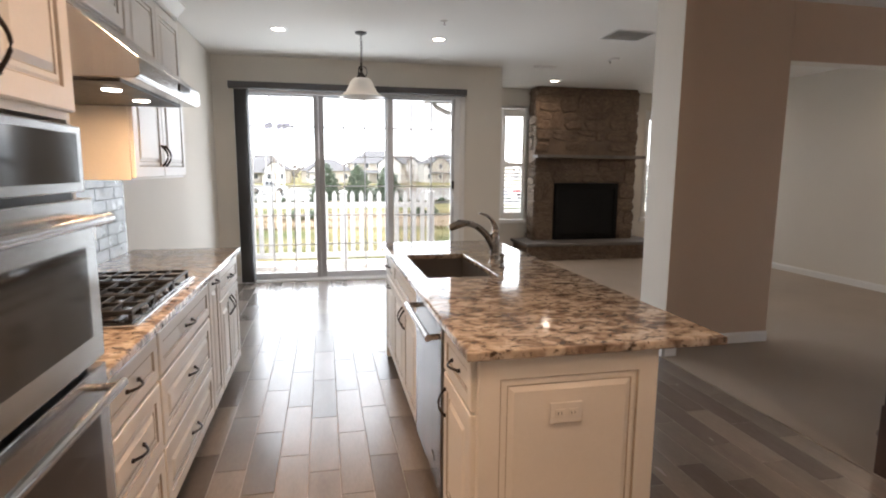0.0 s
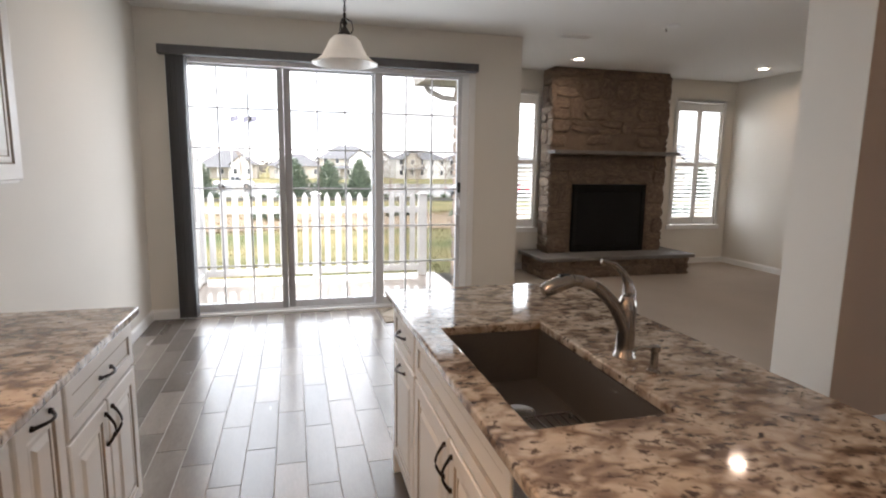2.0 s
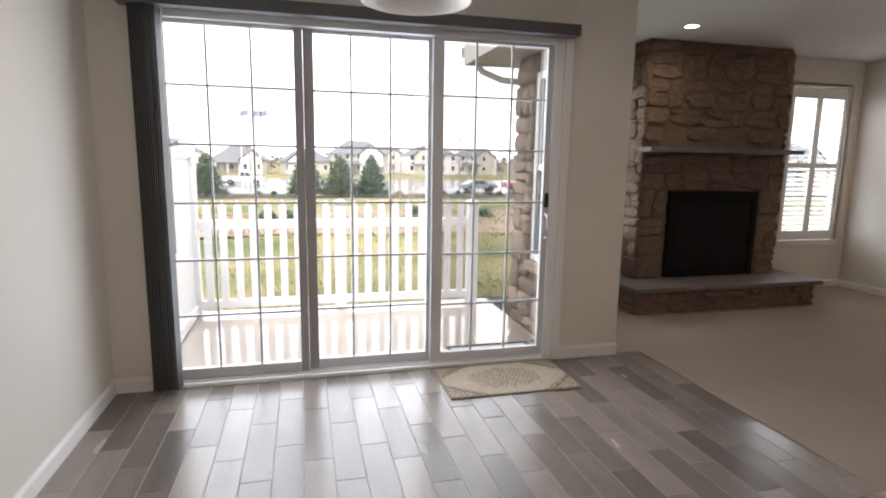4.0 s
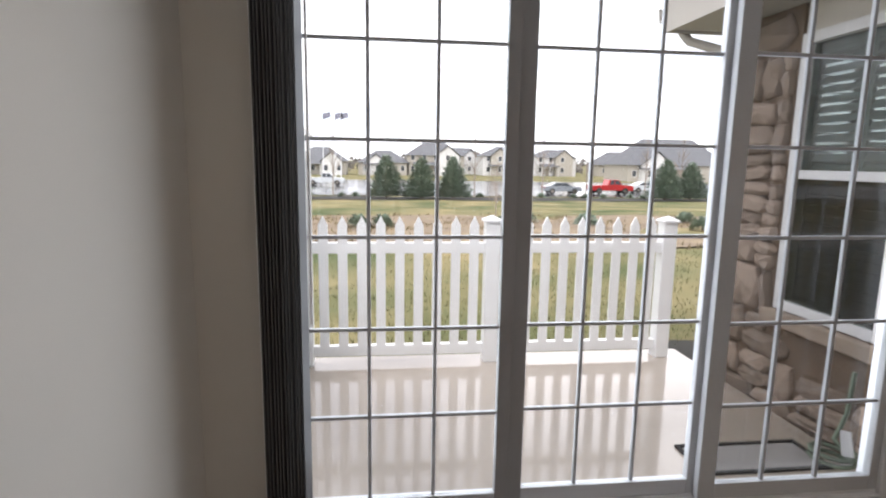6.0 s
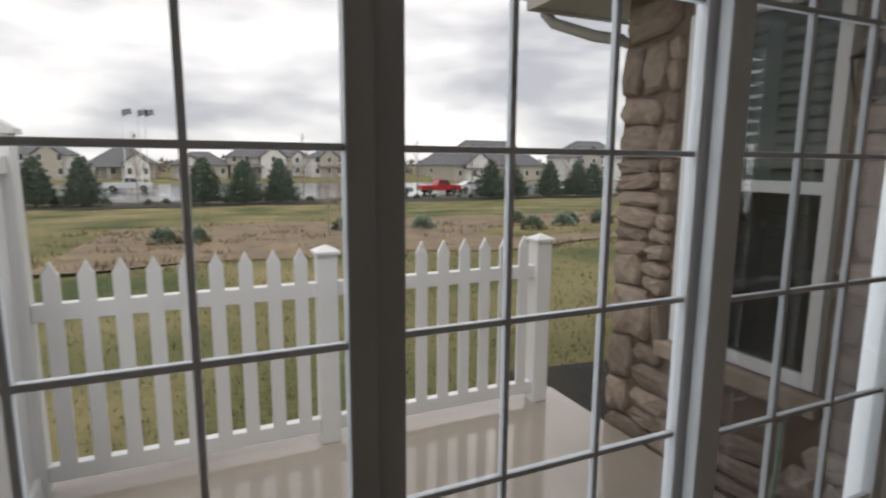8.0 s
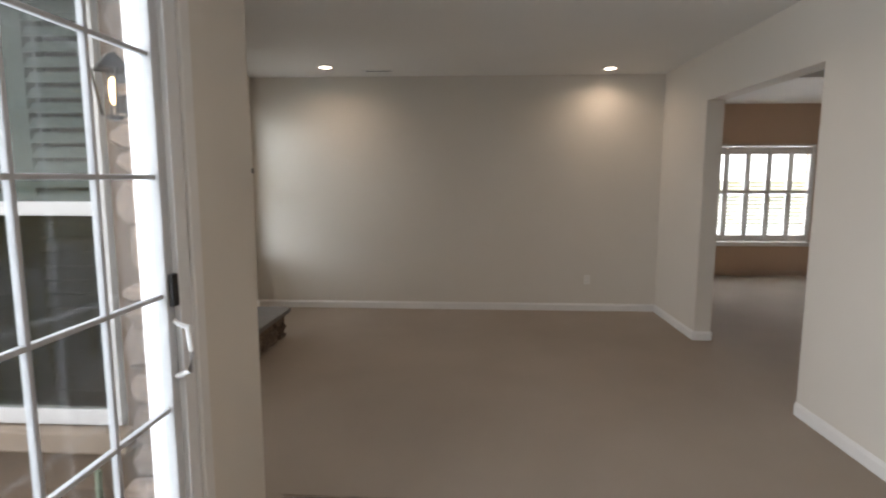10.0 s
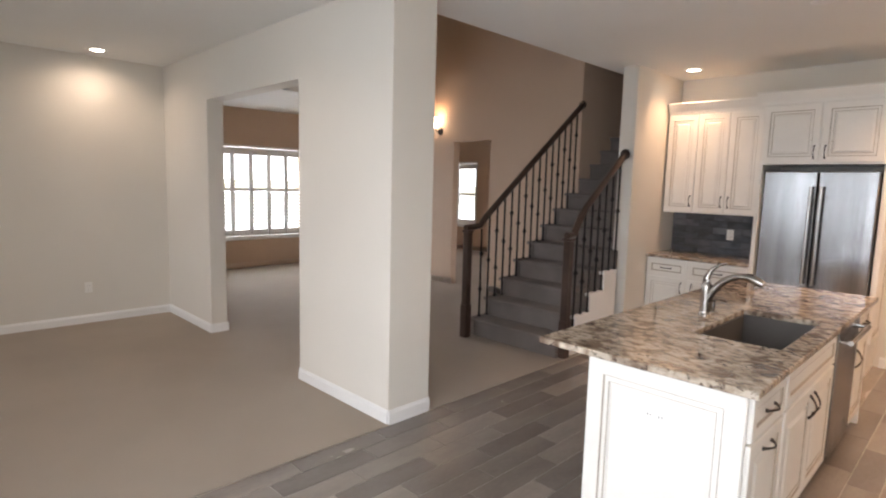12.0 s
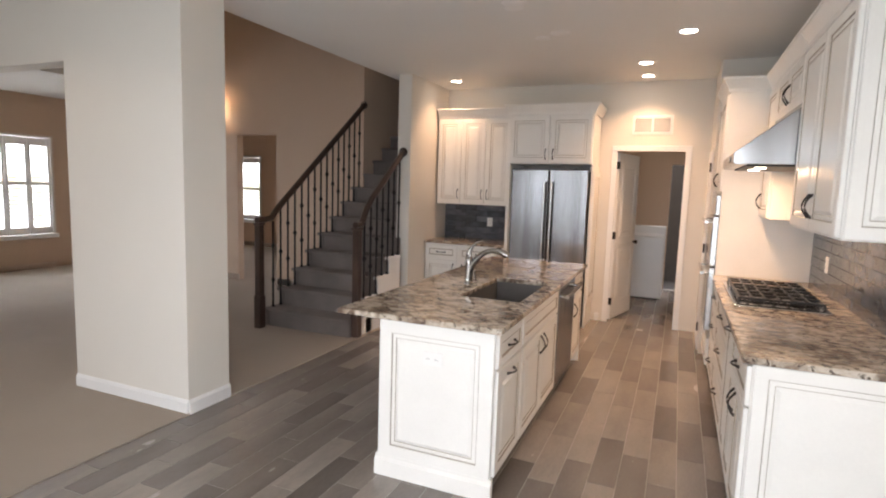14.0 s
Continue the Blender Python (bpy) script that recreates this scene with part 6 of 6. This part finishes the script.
def house(label, x, y, w, d, eave, ridge, wall_mat, gable=None, turn=0, two=True):
    z = ground_z(y)
    th = thing("house", label, "house", pose(x, y, z, 0, 0, turn), "houses beyond the parking lot")
    part("wall", box(-w / 2, 0, 0, w / 2, d, eave), wall_mat, th)
    o = 0.5
    bm = bmesh.new()
    v = [bm.verts.new(p) for p in ((-w / 2 - o, -o, eave), (w / 2 + o, -o, eave), (w / 2 + o, d + o, eave), (-w / 2 - o, d + o, eave),
                                   (-w / 2 + d * 0.45, d / 2, ridge), (w / 2 - d * 0.45, d / 2, ridge))]
    for f in ((0, 1, 5, 4), (1, 2, 5), (2, 3, 4, 5), (3, 0, 4), (3, 2, 1, 0)):
        bm.faces.new([v[i] for i in f])
    part("roof", bm, ROOF, th)
    if gable:
        gx, gw, gh = gable
        g = part("gable_front", prism([(gx - gw / 2, 0), (gx + gw / 2, 0), (gx + gw / 2, eave), (gx, gh), (gx - gw / 2, eave)], "y", -1.4, d * 0.5), SIDING if wall_mat is SIDING_TAN else SIDING_TAN, th)
        part("gable_roof", prism([(gx - gw / 2 - 0.4, eave - 0.15), (gx, gh + 0.15), (gx + gw / 2 + 0.4, eave - 0.15), (gx + gw / 2 + 0.4, eave + 0.1), (gx, gh + 0.4), (gx - gw / 2 - 0.4, eave + 0.1)], "y", -1.7, d * 0.5), ROOF, th)
    n = max(2, int(w / 3))
    for lvl in ((1.0, 3.9) if two else (1.0,)):
        for k in range(n):
            cx = -w / 2 + (k + 0.5) * w / n
            yy = -1.42 if gable and abs(cx - gable[0]) < gable[1] / 2 else -0.02
            wd = part("window", box(cx - 0.55, yy, lvl, cx + 0.55, yy + 0.06, lvl + 1.5), TRIM, th)
            part("pane", box(cx - 0.45, yy - 0.02, lvl + 0.1, cx + 0.45, yy + 0.04, lvl + 1.4), FAR_GLASS, wd)
    part("porch_roof", prism([(-2.2, 2.7), (-0.2, 3.5), (-0.2, 2.7)], "x", -w * 0.4, w * 0.05), ROOF, th)
    for px in (-w * 0.38, -w * 0.18, 0.02 * w):
        part("porch_post", box(px - 0.1, -2.0, 0, px + 0.1, -1.8, 2.7), SIDING, th)
    part("door", box(-w * 0.2 - 0.5, -0.06, 0, -w * 0.2 + 0.5, 0.02, 2.1), SIDING_TAN, th)
    return th


HL = "far {} house with grey hipped shingle roof"
house(HL.format("tan two-storey"), 15.5, 150, 15, 11, 5.2, 8.9, SIDING_TAN, (3, 6, 7.6))
house(HL.format("white two-storey"), 37, 158, 15, 11, 5.4, 8.2, SIDING, (-3, 5, 7.4))
house(HL.format("white two-storey"), 51, 160, 12, 10, 5.2, 7.6, SIDING, (2, 5, 7.2))
house(HL.format("tan single-storey"), 2, 150, 13, 10, 3.2, 6.4, SIDING_TAN, (-2, 5, 5.2), two=False)
house(HL.format("tan single-storey"), -14, 148, 13, 10, 3.4, 7.0, SIDING_TAN, (3, 5, 5.6), two=False)
house(HL.format("white two-storey"), -30, 146, 14, 10, 5.2, 8.4, SIDING, (3, 5, 7.2))
house(HL.format("tan wide single-storey"), 67, 122, 24, 13, 3.6, 9.6, SIDING_TAN, (-6, 7, 6.4), two=False)
house(HL.format("white two-storey"), 92, 116, 17, 11, 5.6, 9.8, SIDING, (-4, 6, 8.0))
house(HL.format("white two-storey"), 116, 112, 17, 11, 5.6, 9.6, SIDING, (3, 6, 8.0))
house(HL.format("tan single-storey"), 74, 165, 16, 10, 3.4, 7.4, SIDING_TAN, (2, 6, 6.0), two=False)
house(HL.format("tan two-storey"), 26, 172, 14, 10, 5.2, 8.0, SIDING_TAN, (2, 5, 7.0))
for x, lab in ((-9.4, "tall white flagpole with a limp flag"), (-7.2, "tall white flagpole with a limp flag"), (-6.2, "tall white flagpole with a limp flag")):
    fpole = thing("flagpole", lab, "flagpole", pose(x, 110, ground_z(110)), "flagpoles")
    part("pole", bm_cyl(bmesh.new(), (0, 0, 0), (0, 0, 12.2), 0.09, 0.05, 8), VINYL, fpole)
    part("flag", prism([(0.05, 12.0), (1.3, 12.3), (1.5, 11.4), (0.9, 11.3), (0.05, 10.9)], "y", -0.03, 0.03), FLAG, fpole)
# far tree line
rnd = random.Random(9)
bm = bmesh.new()
for k in range(2600):
    x = -160 + 420 * rnd.random()
    h = 4.5 + 3.0 * noise.noise((x * 0.03, 0, 0)) + 1.5 * noise.noise((x * 0.2, 3, 0))
    z = ground_z(190) + max(0.3, h) * rnd.random()
    y = 190 + 14 * rnd.random()
    s = 0.9 * (0.6 + rnd.random())
    a = rnd.random() * 6.28
    bm.faces.new([bm.verts.new(p) for p in ((x - s * math.cos(a), y - s * math.sin(a), z), (x + s * math.cos(a), y + s * math.sin(a), z + 0.3 * s), (x + 0.3 * s, y, z + 1.3 * s))])
solid("far_trees", bm, material("far_wood", (0.16, 0.15, 0.14), 0.9, var=0.2, island=0.25), "far leafless tree line behind the houses", "trees", kind="stuff")

# thin tray mat outside the sliding panel
om = thing("outdoor_mat", "thin grey boot tray with a black rim on the patio", "mat", pose(2.86, 8.6, -0.12))
part("tray", box(-0.36, -0.13, 0.0, 0.36, 0.13, 0.008, bevel=0.003), TRAY, om)
for dims in ((-0.39, -0.16, 0.39, -0.135), (-0.39, 0.135, 0.39, 0.16), (-0.39, -0.135, -0.365, 0.135), (0.365, -0.135, 0.39, 0.135)):
    part("rim", box(dims[0], dims[1], 0.0, dims[2], dims[3], 0.016, bevel=0.004), RUBBER, om, "black rim")

# ---------- stones, tiles ----------


def stone_mesh(seed, mat):
    """A rough-hewn stone filling -0.5..0.5 by -0.5..0.5, its face bulging to -y by about 1."""
    g = random.Random(seed)
    bm = bmesh.new()
    base, mid, face = [], [], []
    n = 10
    for k in range(n):
        a = 2 * math.pi * (k + 0.5) / n
        c, s = math.cos(a), math.sin(a)
        q = 0.5 / max(abs(c), abs(s)) * 0.93 + 0.07 * 0.5
        q *= g.uniform(0.80, 1.02)
        base.append(bm.verts.new((q * c, 0.3, q * s)))
        mid.append(bm.verts.new((q * c * 0.99, -0.45 + g.uniform(-0.1, 0.1), q * s * 0.99)))
        f = g.uniform(0.72, 0.86)
        face.append(bm.verts.new((q * c * f, -0.85 + g.uniform(-0.18, 0.18), q * s * f)))
    for a, b in ((base, mid), (mid, face)):
        for k in range(n):
            bm.faces.new((a[k], a[(k + 1) % n], b[(k + 1) % n], b[k]))
    ctr = bm.verts.new((g.uniform(-0.1, 0.1), -1.0 + g.uniform(-0.15, 0.1), g.uniform(-0.1, 0.1)))
    for k in range(n):
        bm.faces.new((face[k], face[(k + 1) % n], ctr))
    return mesh_of("stone", bm, mat, smooth=True)


STONES = [stone_mesh(k, STONE) for k in range(9)]
PALE_STONES = [stone_mesh(k + 20, LIGHT_STONE) for k in range(9)]


def stone_wall(parent, width, height, seed, m, blocked=(), mean=0.2, proud=0.036, kinds=None):
    """Coursed rubble over a face in the local xz plane looking to -y; blocked: rectangles left free."""
    g = random.Random(seed)
    z = 0.0
    while z < height - 0.02:
        h = min(g.uniform(0.7, 1.4) * mean * 0.9, height - z)
        if height - z - h < 0.06:
            h = height - z
        x = 0.0
        while x < width - 0.01:
            w = g.uniform(0.6, 1.7) * mean * 1.15
            if width - x - w < 0.07:
                w = width - x
            pieces = [(x, z, w, h)]
            if w > mean * 0.9 and h > mean * 0.6 and g.random() < 0.5:
                q = g.uniform(0.38, 0.62)
                pieces = [(x, z, w, h * q), (x, z + h * q, w, h * (1 - q))]
            for px, pz, pw, ph in pieces:
                spans = [(px, px + pw)]
                for bx0, bz0, bx1, bz1 in blocked:
                    if pz + ph > bz0 + 0.02 and pz < bz1 - 0.02:
                        spans = [q for s0, s1 in spans for q in ((s0, min(s1, bx0)), (max(s0, bx1), s1))]
                for s0, s1 in spans:
                    if s1 - s0 < 0.045:
                        continue
                    z0c, hc = pz, ph
                    for bx0, bz0, bx1, bz1 in blocked:
                        if s1 > bx0 + 0.01 and s0 < bx1 - 0.01:
                            if pz < bz0 < pz + ph:
                                hc = bz0 - pz
                            elif pz < bz1 < pz + ph:
                                z0c, hc = bz1, pz + ph - bz1
                    if hc < 0.025:
                        continue
                    st = new("stone", g.choice(kinds or STONES))
                    st.parent = parent
                    st.matrix_basis = (m @ pose((s0 + s1) / 2, 0, z0c + hc / 2 + g.uniform(-0.012, 0.012), 0, g.choice((0, 180)) + g.uniform(-9, 9), 0) @ Matrix.Diagonal(((s1 - s0) * 1.05, proud * g.uniform(0.6, 1.25), hc * g.uniform(1.0, 1.12), 1)))
            x += w
        z += h


stone_wall(fp, 1.88, H - 0.32, 5, pose(4.77, FY + 0.03, 0.3), ((0.37, -0.1, 1.56, 0.975), (-0.1, 1.39, 2.1, 1.44)), 0.245, 0.026)
stone_wall(fp, 0.38, H - 0.32, 6, pose(4.805, BY, 0.3, 0, 0, -90), (), 0.2)
stone_wall(fp, 0.38, H - 0.32, 7, pose(6.615, BY - 0.38, 0.3, 0, 0, 90), (), 0.2)
stone_wall(fp, 2.3, 0.25, 8, pose(4.54, 8.995, 0.0), (), 0.2)
stone_wall(fp, 0.75, 0.25, 9, pose(4.565, BY - 0.02, 0.0, 0, 0, -90), (), 0.2)
stone_wall(fp, 0.75, 0.25, 10, pose(6.815, 9.0, 0.0, 0, 0, 90), (), 0.2)
ext = thing("stone_cladding", "tan and brown fieldstone cladding of the patio wall", "stone wall", kind="structure")
part("bedding", prism([(8.16, -0.3), (9.96, -0.3), (9.96, 2.66), (9.47, 2.66), (9.47, 0.5), (8.55, 0.5), (8.55, 2.66), (8.16, 2.66)], "x", 3.575, 3.598), MORTAR, ext)
part("sill_stone", box(3.5, 8.52, 0.44, 3.598, 9.51, 0.54, bevel=0.012), material("sill_limestone", (0.36, 0.29, 0.23), 0.8, var=0.15, bump=0.3), ext, "smooth stone window sill")
stone_wall(ext, 1.8, 2.9, 14, pose(3.575, 9.97, -0.28, 0, 0, -90), ((0.49, 0.7, 1.45, 3.0),), 0.27, 0.055, PALE_STONES)
stone_wall(ext, 0.36, 2.9, 15, pose(3.96, 9.925, -0.28, 0, 0, 180), (), 0.25, 0.05, PALE_STONES)

# glazed splash tiles
TL, TH = 0.302, 0.0745


def splash(name, label, m, width, height, skip=()):
    th = thing(name, label, "backsplash", m, kind="structure")
    part("backing", box(0, -0.003, 0, width, 0, height), SPLASH_GROUT, th)
    made = {}
    rows = int(height / TH + 0.3)
    for r in range(rows):
        x = -TL * (0.5 if r % 2 else 0.0)
        z = r * TH
        hh = min(TH, height - z)
        while x < width - 0.005:
            a, b = max(0, x), min(width, x + TL)
            key = (round(b - a, 3), round(hh, 3))
            if key not in made:
                made[key] = mesh_of("tile", box(0.0015, -0.0105, 0.0015, key[0] - 0.0015, -0.0031, key[1] - 0.0015, bevel=0.0018), SPLASH)
            if b - a > 0.02:
                t = new("tile", made[key])
                t.parent = th
                t.matrix_basis = pose(a, 0, z, random.uniform(-0.5, 0.5), 0, random.uniform(-0.4, 0.4))
            x += TL
    return th


splash("backsplash_range", "glossy grey glazed tile backsplash above the worktop", pose(0.001, 2.22, TOP, 0, 0, 90), 2.44, 0.504)
splash("backsplash_nook", "glossy grey glazed tile backsplash in the nook", pose(3.922, 0.502, TOP, 0, 0, 180), 1.015, 0.455)

# wood-look floor tiles
PW, PL = 0.152, 0.61
floor = bpy.data.objects["floor_kitchen"]
rnd = random.Random(3)
cut = {}


def plank(x, y0, y1, w):
    key = (round(y1 - y0, 2), round(w, 3))
    if key not in cut:
        cut[key] = mesh_of("plank", box(0.0018, 0.0018, -0.006, key[1] - 0.0018, key[0] - 0.0018, 0.0, bevel=0.0012), PLANK)
    p = new("plank", cut[key])
    p.parent = floor
    p.location = (x, y0, 0.0)


x, col = 0.0, 0
while x < 3.945:
    w = min(PW, 3.95 - x)
    y = -2.28 - PL * (col * 0.37 % 1.0) - rnd.uniform(0, 0.08)
    while y < 8.0:
        a, b = max(-2.28, y), min(7.985, y + PL)
        hidden = (x + w < 0.53 and a < 4.7) or (x > 1.9 and x + w < 2.4 and a > 2.4 and b < 4.7) or (x > 1.95 and b < 0.9)
        if b - a > 0.03 and not hidden:
            plank(x, round(a, 2), round(b, 2), w)
        y += PL
    x += PW
    col += 1
